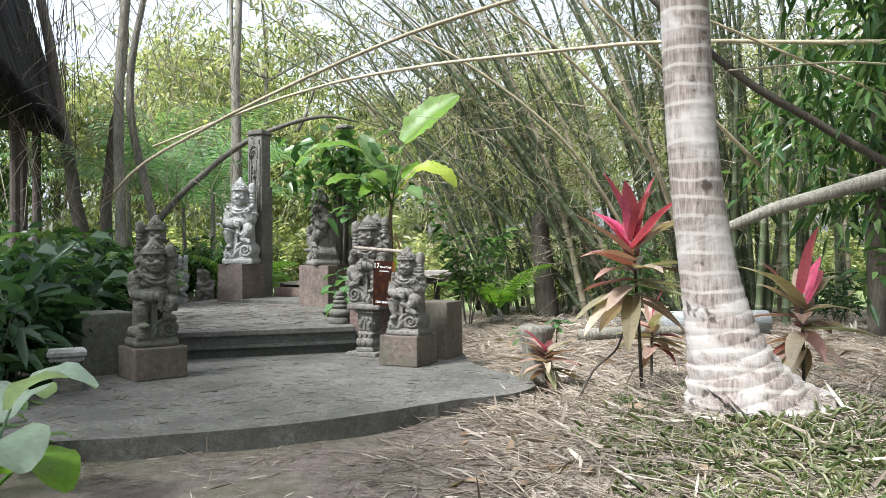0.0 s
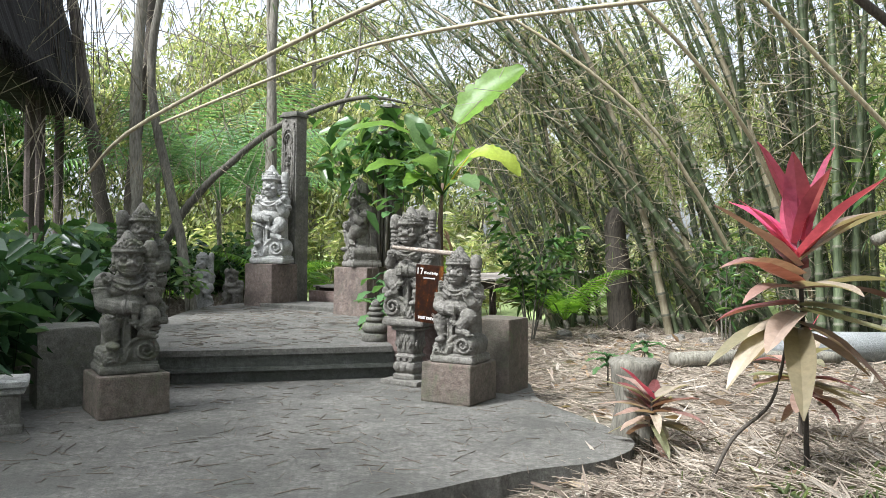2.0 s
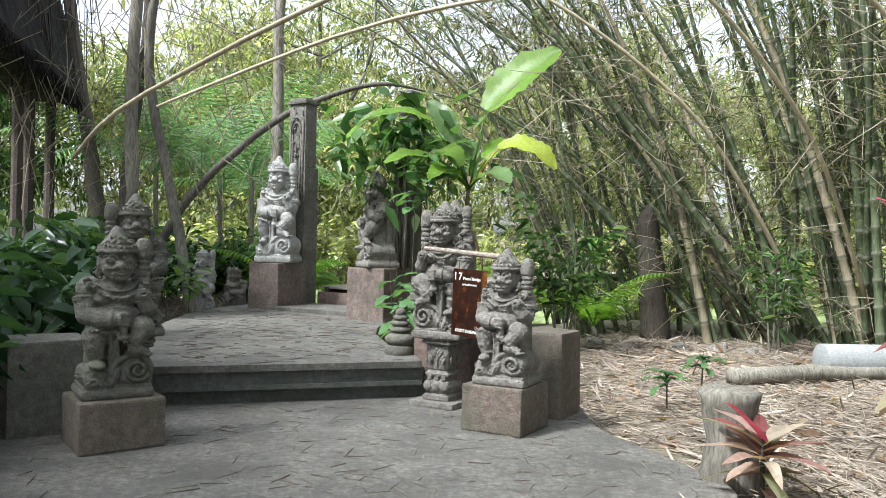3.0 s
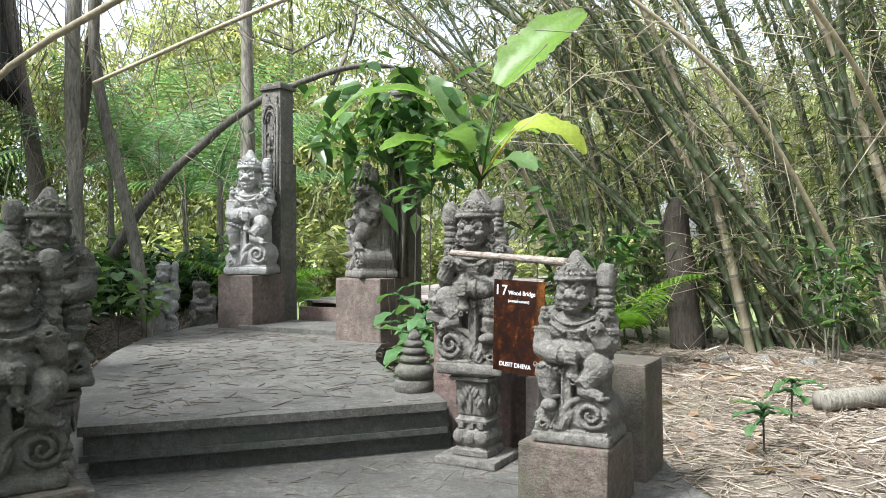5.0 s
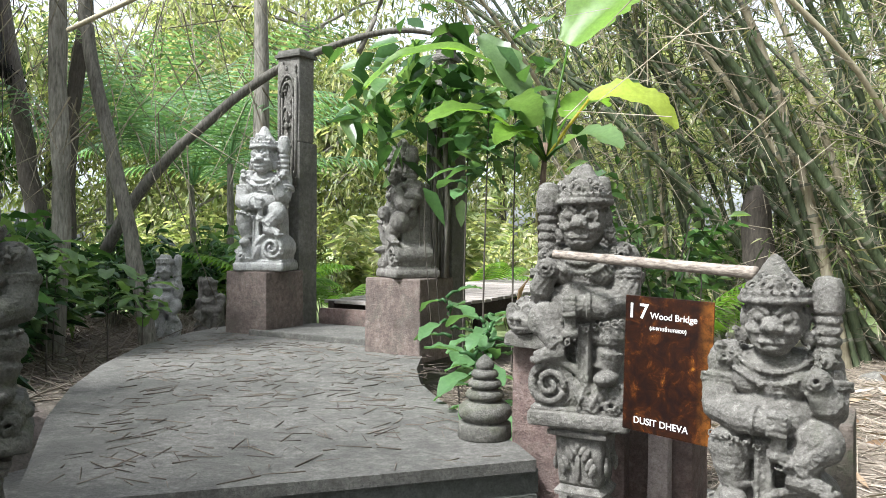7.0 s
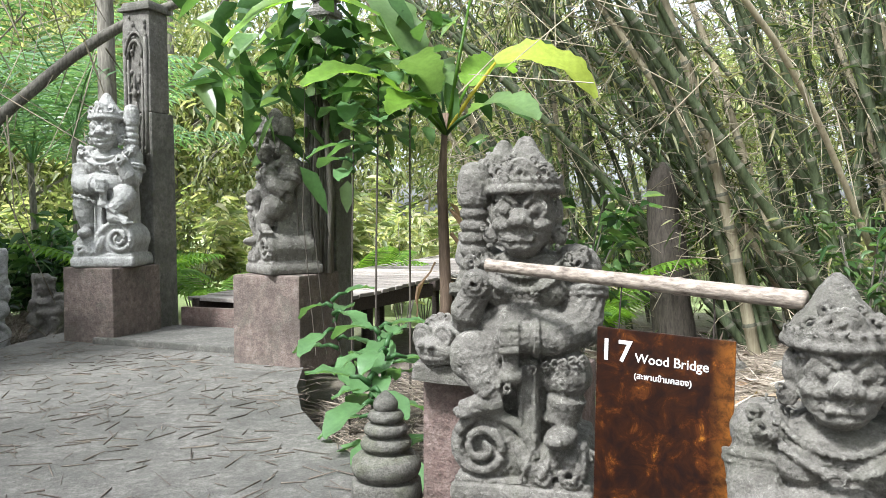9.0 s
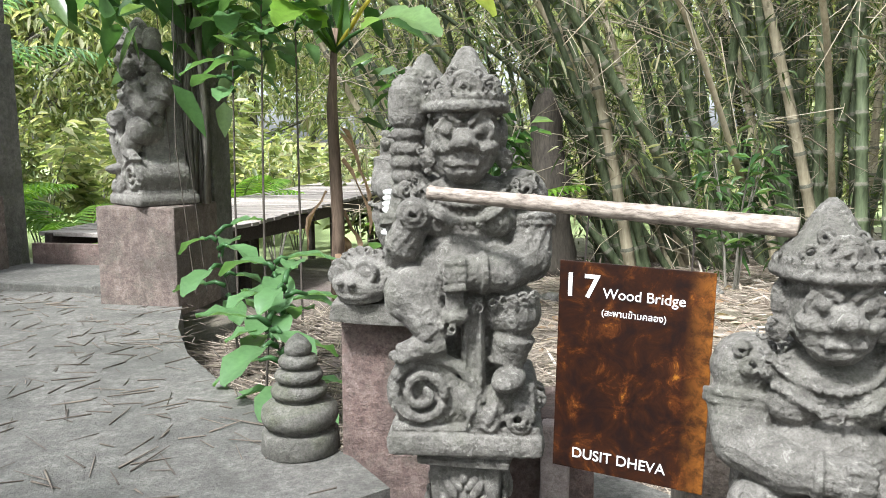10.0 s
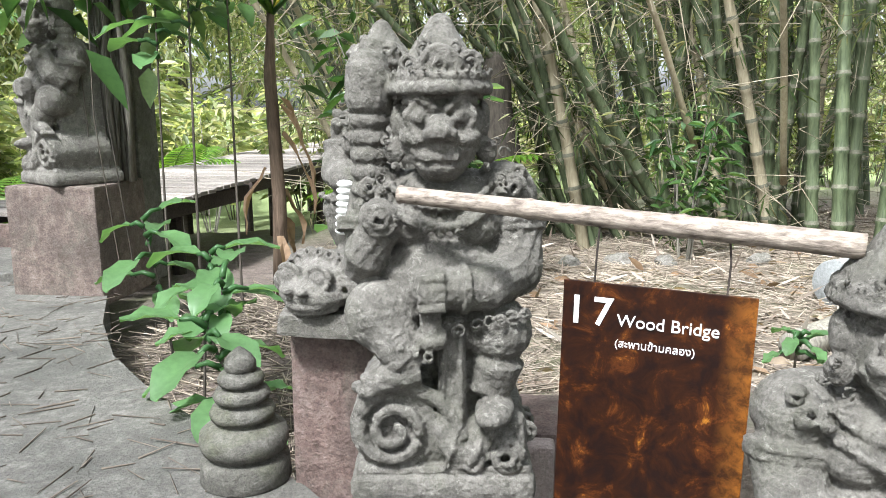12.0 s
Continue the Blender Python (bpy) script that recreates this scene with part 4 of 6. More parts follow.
def tree(m, label, seed, mat, h=9.0, crown_r=3.2, crown_h=3.6, n=330, per=20, leaf=(0.20, 0.07), trunk_r=0.16, bark=None, group="background trees", low=0.45):
    root = thing("tree", m, label, "tree", group)
    rng = np.random.default_rng(seed)
    bm = bmesh.new()
    bend = rng.normal(size=2) * 0.4
    trunk = [Vector((bend[0] * (t ** 2), bend[1] * (t ** 2), -0.3 + h * 0.85 * t)) for t in np.linspace(0, 1, 7)]
    add_tube(bm, trunk, [trunk_r * (1.25 if i == 0 else 1 - 0.11 * i) for i in range(7)], 9)
    part("trunk", bm, bark or M_BARK, root)
    centres = []
    for k in range(14):
        bm = bmesh.new()
        t0 = rng.uniform(low, 0.97)
        p = trunk[0].lerp(trunk[-1], t0)
        a = rng.uniform(0, 6.28)
        ln = crown_r * rng.uniform(0.5, 1.05)
        q = p + Vector((math.cos(a) * ln, math.sin(a) * ln, crown_h * rng.uniform(0.0, 0.5)))
        mid = p.lerp(q, 0.5) + Vector((0, 0, 0.25))
        add_tube(bm, [p, mid, q], [trunk_r * 0.4, trunk_r * 0.25, 0.012], 5)
        part("limb", bm, bark or M_BARK, root)
        centres += [p.lerp(mid, 0.6), mid, mid.lerp(q, 0.5), q]
    centres = np.array([tuple(c) for c in centres])
    c = centres[rng.integers(0, len(centres), n)] + rng.normal(size=(n, 3)) * np.array([0.55, 0.55, 0.4]) * crown_r * 0.35
    pos, way = sprigs(c, per, 0.42, rng)
    way[:, 2] -= 0.4
    ob = leaf_mesh("crown", pos, way, leaf[0] * rng.uniform(0.6, 1.25, len(pos)), leaf[1] * rng.uniform(0.7, 1.2, len(pos)), mat, 0.3)
    ob.parent = root
    return root


def fronds(bm, base, yaw, length, rise, curl, pairs=26, leaflet=0.5, width=0.035, hang=0.5):
    """A feather palm frond: midrib and leaflets."""
    c, s = math.cos(yaw), math.sin(yaw)
    p = Vector(base)
    pts = [p.copy()]
    n = pairs
    for i in range(n):
        ang = rise - curl * (i / n) ** 1.3
        d = Vector((c * math.cos(ang), s * math.cos(ang), math.sin(ang)))
        p = p + d * (length / n)
        pts.append(p.copy())
        if i < 3:
            continue
        ll = leaflet * math.sin(math.pi * (0.15 + 0.8 * i / n)) ** 0.8
        for sg in (-1, 1):
            side = Vector((-s, c, 0)) * sg
            w = (side * 0.9 + d * 0.55 - Vector((0, 0, hang * 0.5))).normalized()
            q = p + w * ll * 0.55
            e = q + (w - Vector((0, 0, hang))).normalized() * ll * 0.45
            up = d * (width * 0.5)
            a0, a1, b0, b1, tip = bm.verts.new(p - up * 0.5), bm.verts.new(p + up * 0.5), bm.verts.new(q - up), bm.verts.new(q + up), bm.verts.new(e)
            bm.faces.new((a0, b0, b1, a1))
            bm.faces.new((b0, tip, b1))
    add_tube(bm, pts[::3] + [pts[-1]], [0.014 * (1 - 0.8 * k / (n / 3 + 1)) for k in range(len(pts[::3]) + 1)], 5)


def palm_bush(m, label, seed, mat, n=11, length=2.2, trunk=0.6, leaflet=0.5, group="understory palms"):
    root = thing("palm", m, label, "palm", group)
    rng = random.Random(seed)
    bm = bmesh.new()
    add_tube(bm, [(0, 0, -0.2), (0.03, 0, trunk * 0.6), (0, 0.03, trunk)], [0.07, 0.06, 0.05], 8)
    part("trunk", bm, M_BARK, root)
    for k in range(n):
        bm = bmesh.new()
        fronds(bm, (0, 0, trunk), 6.28 * k / n + rng.uniform(-0.3, 0.3), length * rng.uniform(0.75, 1.1), rng.uniform(0.6, 1.35), rng.uniform(1.0, 1.9), 24, leaflet, 0.045)
        part("frond", bm, mat, root)
    return root


def culm_points(base, yaw, lean, bend, length, n=14):
    c, s = math.cos(yaw), math.sin(yaw)
    p = Vector(base)
    out = [p.copy()]
    for i in range(n):
        a = lean + bend * (i / n) ** 1.6
        p = p + Vector((c * math.sin(a), s * math.sin(a), math.cos(a))) * (length / n)
        out.append(p.copy())
    return out


def along(pts, t):
    f = t * (len(pts) - 1)
    i = min(int(f), len(pts) - 2)
    return pts[i].lerp(pts[i + 1], f - i)


def bamboo_clump(at, n, seed, label, spread=(0.8, 0.5), yaw=(2.6, 3.6), lean=(0.05, 0.6), bend=(0.2, 0.9), length=(7, 11), rad=(0.035, 0.055), leaves=7000, twigs=900):
    root = thing("bamboo_clump", pose(at[0], at[1], 0), label, "bamboo", "bamboo clumps")
    rng = random.Random(seed)
    nr = np.random.default_rng(seed)
    all_pts = []
    for k in range(n):
        bx, by = rng.uniform(-1, 1) * spread[0], rng.uniform(-1, 1) * spread[1]
        f = rng.random()
        yw = rng.uniform(*yaw)
        ln = rng.uniform(*length)
        pts = culm_points((bx, by, ground_z(at[0] + bx, at[1] + by) - 0.05), yw, lean[0] + (lean[1] - lean[0]) * f, rng.uniform(*bend), ln)
        r0 = rng.uniform(*rad)
        path, radii = [], []
        nodes = int(ln / 0.36)
        for j in range(nodes):
            for s, g in ((0.0, 1.2), (0.10, 0.98), (0.9, 0.98)):
                t = (j + s) / nodes
                path.append(along(pts, t))
                radii.append(r0 * (1 - 0.8 * t) * g)
        bm = bmesh.new()
        add_tube(bm, path, radii, 7)
        culm = part("culm", bm, M_BAMBOO if rng.random() < 0.9 else M_CANE, root, smooth=True)
        culm.data.materials.append(M_NODE)
        for f in culm.data.polygons:
            if (f.index // 7) % 3 == 0:
                f.material_index = 1
        all_pts.append(pts)
    # side twigs and leaves
    p0, p1 = [], []
    for k in range(twigs):
        pts = rng.choice(all_pts)
        t = rng.uniform(0.05, 1.0)
        p = along(pts, t)
        d = Vector((rng.gauss(0, 1), rng.gauss(0, 1), rng.gauss(0.25, 0.6))).normalized()
        ln = rng.uniform(0.4, 1.7)
        m1 = p + d * ln * 0.5
        m2 = m1 + (d + Vector((rng.gauss(0, 0.25), rng.gauss(0, 0.25), -0.2))).normalized() * ln * 0.5
        p0 += [p, m1]
        p1 += [m1, m2]
        if rng.random() < 0.7:
            e = m1 + Vector((rng.gauss(0, 1), rng.gauss(0, 1), rng.gauss(0, 0.6))).normalized() * ln * 0.4
            p0.append(m1)
            p1.append(e)
    p0, p1 = np.array([tuple(v) for v in p0]), np.array([tuple(v) for v in p1])
    ob = strand_mesh("twig_spray", p0, p1, nr.uniform(0.003, 0.007, len(p0)), M_TWIG)
    ob.parent = root
    tagged(ob, "pale dry side twigs", kind="stuff")
    cl = p1[nr.integers(0, len(p1), leaves // 7)]
    keep = nr.random(len(cl)) < 0.25 + 0.75 * np.clip((cl[:, 2] - 1.0) / 3.0, 0, 1)
    pos, way = sprigs(cl[keep], 7, 0.16, nr)
    way[:, 2] -= 0.5
    ob = leaf_mesh("foliage", pos, way, 0.17 * nr.uniform(0.6, 1.3, len(pos)), 0.022 * nr.uniform(0.7, 1.3, len(pos)), M_LEAF_BAMBOO, 0.2)
    ob.parent = root
    tagged(ob, "narrow green and straw bamboo leaves", kind="stuff")
    return root


M_NODE = woody("bamboo_node_ring", (0.10, 0.10, 0.07), (0.26, 0.25, 0.19), (4, 4, 4), 6, 0.7)
# ---- bamboo ----
bamboo_clump((1.7, 16.0), 22, 1, "green bamboo clump with leaning culms and dry twigs", (0.9, 0.5), (2.5, 3.9), (0.0, 0.5))
bamboo_clump((3.6, 15.2), 30, 2, "dense bamboo clump arching towards the path", (1.0, 0.6), (2.7, 3.5), (0.15, 0.75), (0.2, 0.8), (7, 11), (0.045, 0.072))
bamboo_clump((5.1, 14.9), 32, 3, "upright green bamboo clump with dry sheaths", (0.9, 0.7), (2.0, 4.3), (0.0, 0.3), (0.1, 0.6), (7, 11), (0.05, 0.078), 10000, 900)
bamboo_clump((5.2, 13.3), 6, 6, "dark green upright bamboo culms with pale node rings", (0.75, 0.4), (0, 6.28), (0.0, 0.07), (0.05, 0.2), (8, 11), (0.055, 0.078), 500, 50)
bamboo_clump((7.5, 15.8), 12, 4, "tall green bamboo clump before the lawn", (1.1, 0.7), (0, 6.28), (0.0, 0.2), (0.1, 0.5), (7, 11), (0.05, 0.07), 4500, 400)

# ---- palm trunk ----
def palm_bark():
    m, nt, b, tc = base_material("ringed_palm_bark", 0.85)
    v = tc.outputs["Object"]
    mp = nt.nodes.new("ShaderNodeMapping")
    mp.inputs["Scale"].default_value = (9, 9, 1.1)
    nt.links.new(v, mp.inputs["Vector"])
    fib = noise_tex(nt, mp.outputs["Vector"], 5, 7, 0.7, 0.4)
    wv = nt.nodes.new("ShaderNodeTexWave")
    wv.bands_direction = "Z"
    wv.inputs["Scale"].default_value, wv.inputs["Distortion"].default_value, wv.inputs["Detail"].default_value, wv.inputs["Detail Scale"].default_value = 2.6, 1.8, 3, 1.6
    nt.links.new(v, wv.inputs["Vector"])
    big = noise_tex(nt, v, 2.6, 5, 0.65, 0.6)
    c = ramp(nt, fib, [(0.3, (0.07, 0.054, 0.046)), (0.5, (0.21, 0.172, 0.152)), (0.7, (0.36, 0.31, 0.28))])
    c = mix(nt, ramp(nt, big, [(0.46, (0, 0, 0)), (0.60, (0.8,) * 3)]), c, (0.42, 0.385, 0.36))
    c = mix(nt, ramp(nt, wv.outputs["Fac"], [(0.84, (0, 0, 0)), (0.97, (0.55,) * 3)]), c, (0.44, 0.405, 0.37))
    c = mix(nt, ramp(nt, noise_tex(nt, v, 7, 3, 0.5), [(0.63, (0, 0, 0)), (0.69, (0.9,) * 3)]), c, (0.05, 0.037, 0.03))
    nt.links.new(c, b.inputs["Base Color"])
    bump(nt, [(fib, 0.5, 0.008), (wv.outputs["Fac"], 0.15, 0.006)], b)
    return m


palm = thing("palm_tree", pose(0, 5.0, 0), "ringed grey-brown palm trunk leaning on a flared base", "palm")
bm = bmesh.new()
path, radii = [], []
for i in range(62):
    z = 0.05 + 0.085 * i
    e = max(z, 0.2) - 0.4
    for dz, g in ((0.0, 1.012), (0.012, 1.0), (0.075, 0.998)):
        path.append((1.54 + 0.42 * math.exp(-(e + dz) / 1.1), 0.0, z + dz))
        radii.append((0.145 + 0.21 * math.exp(-e / 0.35) + 0.03 * math.exp(-e / 2)) * g)
add_tube(bm, path, radii, 26)
part("trunk", bm, palm_bark(), palm, smooth=True)
for k in range(12):
    bm = bmesh.new()
    fronds(bm, (1.55, 0, 5.25), 6.28 * k / 12, 3.4, 1.1 - 0.1 * (k % 3), 1.6, 28, 0.7, 0.05)
    part("frond", bm, M_LEAF_MID, palm)

# ---- cordylines, stump ----
cordyline(pose(1.62, 6.3, 0.2), "tall cordyline with hot pink crown and bronze leaves", [((-0.1, -0.1), 1.32)], 1, 1.0, 1.2)
cordyline(pose(1.95, 7.3, 0.15), "low bronze and orange cordyline in the straw", [((0.02, 0.02), 0.62)], 2, 0.2, 0.8)
cordyline(pose(0.92, 7.05, 0.08), "small dark cordyline growing beside a stump", [((0.0, 0.0), 0.45)], 3, 0.2, 0.72)
cordyline(pose(2.95, 6.3, 0.15), "red-hearted cordyline behind the palm trunk", [((0.0, 0.05), 0.9)], 4, 0.35, 1.15)

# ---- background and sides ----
# The far trees carry the bright haze in their leaf colour.
t1 = tree(pose(-14, 27, 0), "leafy green forest tree, hazy light put into its pale leaves", 1, M_LEAF_BACK, 10, 4.0, 4, 520, 18, (0.24, 0.085), low=0.06)
t2 = tree(pose(-7, 29, 0), "leafy forest tree, bright light put into its pale leaves", 2, M_LEAF_BACK, 12, 4.4, 5, 560, 18, (0.26, 0.09), low=0.05)
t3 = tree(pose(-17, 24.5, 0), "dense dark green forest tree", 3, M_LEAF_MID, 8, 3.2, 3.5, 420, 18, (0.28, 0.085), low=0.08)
# Stands out of view, added so that its crown shades the path.
t4 = tree(pose(-7.2, 3.2, 0), "unseen tall tree added to shade the path", 6, M_LEAF_MID, 11, 5.0, 2.6, 300, 18, (0.26, 0.09), 0.2, low=0.72, group="shade trees")
rg = random.Random(5)
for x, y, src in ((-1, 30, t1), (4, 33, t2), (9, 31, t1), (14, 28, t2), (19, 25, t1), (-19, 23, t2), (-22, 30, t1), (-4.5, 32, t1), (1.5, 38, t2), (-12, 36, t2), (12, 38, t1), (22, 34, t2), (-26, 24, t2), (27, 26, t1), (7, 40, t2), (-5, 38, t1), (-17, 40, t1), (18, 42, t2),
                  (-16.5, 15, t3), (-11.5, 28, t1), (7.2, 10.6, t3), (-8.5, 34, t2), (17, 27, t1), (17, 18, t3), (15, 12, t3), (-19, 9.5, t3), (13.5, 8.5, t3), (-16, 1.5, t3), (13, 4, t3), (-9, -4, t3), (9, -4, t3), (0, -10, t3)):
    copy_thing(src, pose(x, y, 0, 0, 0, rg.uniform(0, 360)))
# More unseen trees, added to keep light off the foreground.
for x, y in ((5.8, 0.5), (6.6, 8.2), (-6.2, -3.5), (4.5, -5.5)):
    copy_thing(t4, pose(x, y, 0, 0, 0, rg.uniform(0, 360)))
s1 = shrub(pose(-5.6, 12.0, 0.2), "low dark green leafy shrub among leaf litter", 1, M_LEAF_DARK)
s2 = shrub(pose(-6.4, 14.2, 0.25), "mid green broad-leaved shrub", 2, M_LEAF_MID, 240, 1.5, 0.9, 0.34, 0.10)
s3 = shrub(pose(-4.4, 8.6, 0.1), "glossy dark shrub beside the plinth", 3, M_LEAF_DARK, 230, 1.2, 0.8, 0.38, 0.13)
s4 = shrub(pose(-2.4, 20.0, 0.0), "bush beyond the bridge, sunlight put into its pale leaves", 4, M_LEAF_BACK, 420, 2.6, 1.5, 0.30, 0.09)
s5 = shrub(pose(0.35, 13.7, 0.2), "fresh green bush beside the footbridge", 5, M_LEAF_MID, 360, 2.2, 0.9, 0.22, 0.07)
p2 = palm_bush(pose(-1.6, 19.0, 0.1), "low bright palm clump beyond the gate", 2, M_LEAF_BRIGHT, 10, 1.5, 0.2, 0.4)
for k in range(120):
    x, y = rg.uniform(-13, -5.2), rg.uniform(9.5, 22)
    src = rg.choice((s1, s2, s2) if x > -7.5 else (s1, s2, p2))
    if rg.random() < 0.5:
        x, y = rg.uniform(-9, 14), rg.uniform(20.5, 27)
        src = s4
    copy_thing(src, pose(x, y, ground_z(x, y), 0, 0, rg.uniform(0, 360)))
for x, y in ((-4.3, 7.4), (-4.9, 8.0), (-4.0, 6.6), (-5.2, 9.2), (-4.6, 6.2), (-5.4, 7.2), (-4.9, 10.2)):
    copy_thing(s3, pose(x, y, ground_z(x, y), 0, 0, rg.uniform(0, 360)))
for x, y in ((1.2, 16.6), (4.4, 17.2), (2.5, 17.4)):
    copy_thing(s5, pose(x, y, ground_z(x, y), 0, 0, rg.uniform(0, 360)))
M_FROND = leafy("palm_frond", [(0.10, 0.19, 0.09), (0.14, 0.25, 0.12), (0.20, 0.32, 0.17)], 0.45, 0.35)
shrub(pose(3.3, 13.9, 0.05), "small narrow-leaved bush at the foot of the bamboo", 9, M_LEAF_MID, 220, 1.5, 0.55, 0.2, 0.045)
shrub(pose(6.9, 13.6, 0.05), "low dark bush beside the lawn", 10, M_LEAF_DARK, 260, 0.9, 0.9, 0.2, 0.05)
p1 = palm_bush(pose(-7.6, 18.0, 0.2), "arching green understory palm", 1, M_FROND, 12, 3.2, 2.6, 0.7)
for x, y, src in ((-6.9, 19.8, p1), (-6.2, 21, p1), (-3.4, 17.5, p2), (-4.6, 17.0, p2), (-2.6, 21, p2), (1.0, 15.4, p2), (-5.8, 18.6, p1)):
    copy_thing(src, pose(x, y, ground_z(x, y), 0, 0, rg.uniform(0, 360)))

# ---- thatched hut ----
hut = thing("thatched_hut", pose(0, 0, 0), "dark thatched hut roof on timber posts among the trees", "hut")
EAVE = [Vector((-9.06, 18.0, 4.10)), Vector((-6.5, 10.9, 4.10))]
out = Vector((0, 0, 1)).cross(EAVE[1] - EAVE[0]).normalized()
bm = bmesh.new()
rows = []
for off, dz in ((-0.55, 0.12), (0.0, 0.0), (0.02, 0.14), (-0.25, 1.1), (-0.6, 2.4), (-1.0, 3.9), (-1.5, 4.0)):
    rows.append([bm.verts.new(EAVE[0].lerp(EAVE[1], k / 60) - out * (-off + 0.06 * noise.noise(Vector((k * 0.9, dz * 3, 0)))) + Vector((0, 0, dz + 0.05 * noise.noise(Vector((k * 1.7, dz, 3)))))) for k in range(61)])
rows.append([bm.verts.new(v.co - out * 0.8) for v in rows[0]])
for a, b in zip(rows, rows[1:] + rows[:1]):
    for k in range(60):
        bm.faces.new((a[k], a[k + 1], b[k + 1], b[k]))
for k in (0, 60):
    bm.faces.new([r[k] for r in rows])
bmesh.ops.recalc_face_normals(bm, faces=bm.faces[:])
part("roof", bm, M_THATCH, hut, "near-black thatch")
rr = np.random.default_rng(8)
u = rr.random(700)[:, None]
p0 = np.array(EAVE[0]) * (1 - u) + np.array(EAVE[1]) * u + rr.normal(size=(700, 3)) * 0.03 + np.array([0, 0, 0.05])
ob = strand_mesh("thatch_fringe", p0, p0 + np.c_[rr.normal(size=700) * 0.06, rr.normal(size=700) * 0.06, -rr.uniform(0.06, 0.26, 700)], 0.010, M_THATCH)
ob.parent = hut
tagged(ob, kind="stuff")
for u, off in ((0.12, 0.5), (0.30, 0.55), (0.37, 0.6), (0.75, 0.6)):
    bm = bmesh.new()
    q = EAVE[0].lerp(EAVE[1], u) - out * off
    add_tube(bm, [(q.x, q.y, -0.2), (q.x, q.y, 4.15)], [0.10, 0.09], 10)
    part("post", bm, M_DARKWOOD, hut)


def trunk_thing(label, pts, radii, mat, sides=10, group="slender trunks", cat="tree", name="slender_tree"):
    bm = bmesh.new()
    dense, rad = [], []
    n = len(pts)
    for i in range((n - 1) * 5 + 1):
        f = i / 5
        j = min(int(f), n - 2)
        p = [Vector(pts[max(0, min(n - 1, j + k))]) for k in (-1, 0, 1, 2)]
        t = f - j
        q = 0.5 * ((2 * p[1]) + (p[2] - p[0]) * t + (2 * p[0] - 5 * p[1] + 4 * p[2] - p[3]) * t * t + (3 * p[1] - p[0] - 3 * p[2] + p[3]) * t ** 3)
        r = radii[j] + (radii[j + 1] - radii[j]) * t
        dense.append(q + noise.noise_vector(q * 1.7) * r * 0.35)
        rad.append(r * (1 + 0.10 * noise.noise(q * 3.3)))
    add_tube(bm, dense, rad, sides)
    if name == "slender_tree":
        root = thing(name, pose(*dense[0]), label, cat, group)
        ob = mesh_ob("trunk", bm, mat, True)
        ob.parent = root
        ob.matrix_parent_inverse = root.matrix_world.inverted()
        return root
    ob = mesh_ob(name, bm, mat, True)
    return tagged(ob, label, cat, group)


# ---- trees, branches and canes round the gate ----
trunk_thing("slender grey-barked tree beside the platform", [(-6.0, 13.6, 0.0), (-5.9, 13.7, 2.0), (-5.95, 13.7, 4.2), (-5.7, 13.9, 8.5)], [0.12, 0.098, 0.09, 0.06], M_BARK)
trunk_thing("thin leaning mossy tree at the platform edge", [(-5.15, 14.2, 0.1), (-5.45, 14.3, 1.6), (-5.95, 14.4, 3.6), (-6.0, 14.4, 5.0), (-5.4, 14.5, 8)], [0.11, 0.085, 0.075, 0.07, 0.04], M_BARK)
trunk_thing("dark leaning trunk before the hut", [(-8.0, 17.2, 0.0), (-8.5, 17.3, 2.6), (-8.9, 17.4, 4.6), (-9.6, 17.5, 8.5)], [0.2, 0.15, 0.13, 0.1], M_BARK_DARK)
trunk_thing("dark forked forest trunk", [(-7.4, 16.4, 0.0), (-7.4, 16.5, 3.0), (-7.0, 16.4, 6.0), (-7.2, 16.4, 9.0)], [0.13, 0.11, 0.1, 0.07], M_BARK_DARK)
trunk_thing("pale slim trunk behind the gate pillar", [(-4.5, 16.0, 0.0), (-4.45, 16.0, 3.0), (-4.5, 16.1, 5.0), (-4.4, 16.2, 9.0)], [0.10, 0.09, 0.085, 0.06], M_BARK)
trunk_thing("thin pale trunk in the undergrowth", [(-4.75, 16.6, 0.0), (-4.7, 16.6, 4.0), (-4.8, 16.6, 9.0)], [0.06, 0.05, 0.04], M_BARK)
trunk_thing("bare grey branch arching behind the gate pillar", [(-6.05, 14.9, 1.4), (-5.55, 14.9, 2.2), (-4.8, 14.9, 2.92), (-4.15, 15.0, 3.48), (-3.3, 15.1, 3.9), (-2.5, 15.2, 4.1), (-1.8, 15.3, 4.0)], [0.075, 0.07, 0.062, 0.055, 0.045, 0.035, 0.015], M_BARK, group="fallen branches", cat="branch", name="branch")
trunk_thing("thin bare branch rising from the arching branch", [(-3.0, 15.15, 3.82), (-2.7, 15.2, 4.6), (-2.65, 15.3, 5.6)], [0.035, 0.028, 0.015], M_BARK, group="fallen branches", cat="branch", name="branch")
trunk_thing("brown dry trunk among the bamboo", [(1.95, 15.3, 0.0), (1.9, 15.3, 1.0), (1.8, 15.3, 1.9), (1.78, 15.3, 2.2)], [0.25, 0.21, 0.17, 0.05], M_BARK_DARK, 12, "slender trunks")
trunk_thing("grey trunk beyond the palm", [(6.5, 11.5, 0.0), (6.4, 11.5, 2.4), (6.5, 11.5, 5), (6.2, 11.6, 9)], [0.17, 0.15, 0.13, 0.1], M_BARK_DARK)
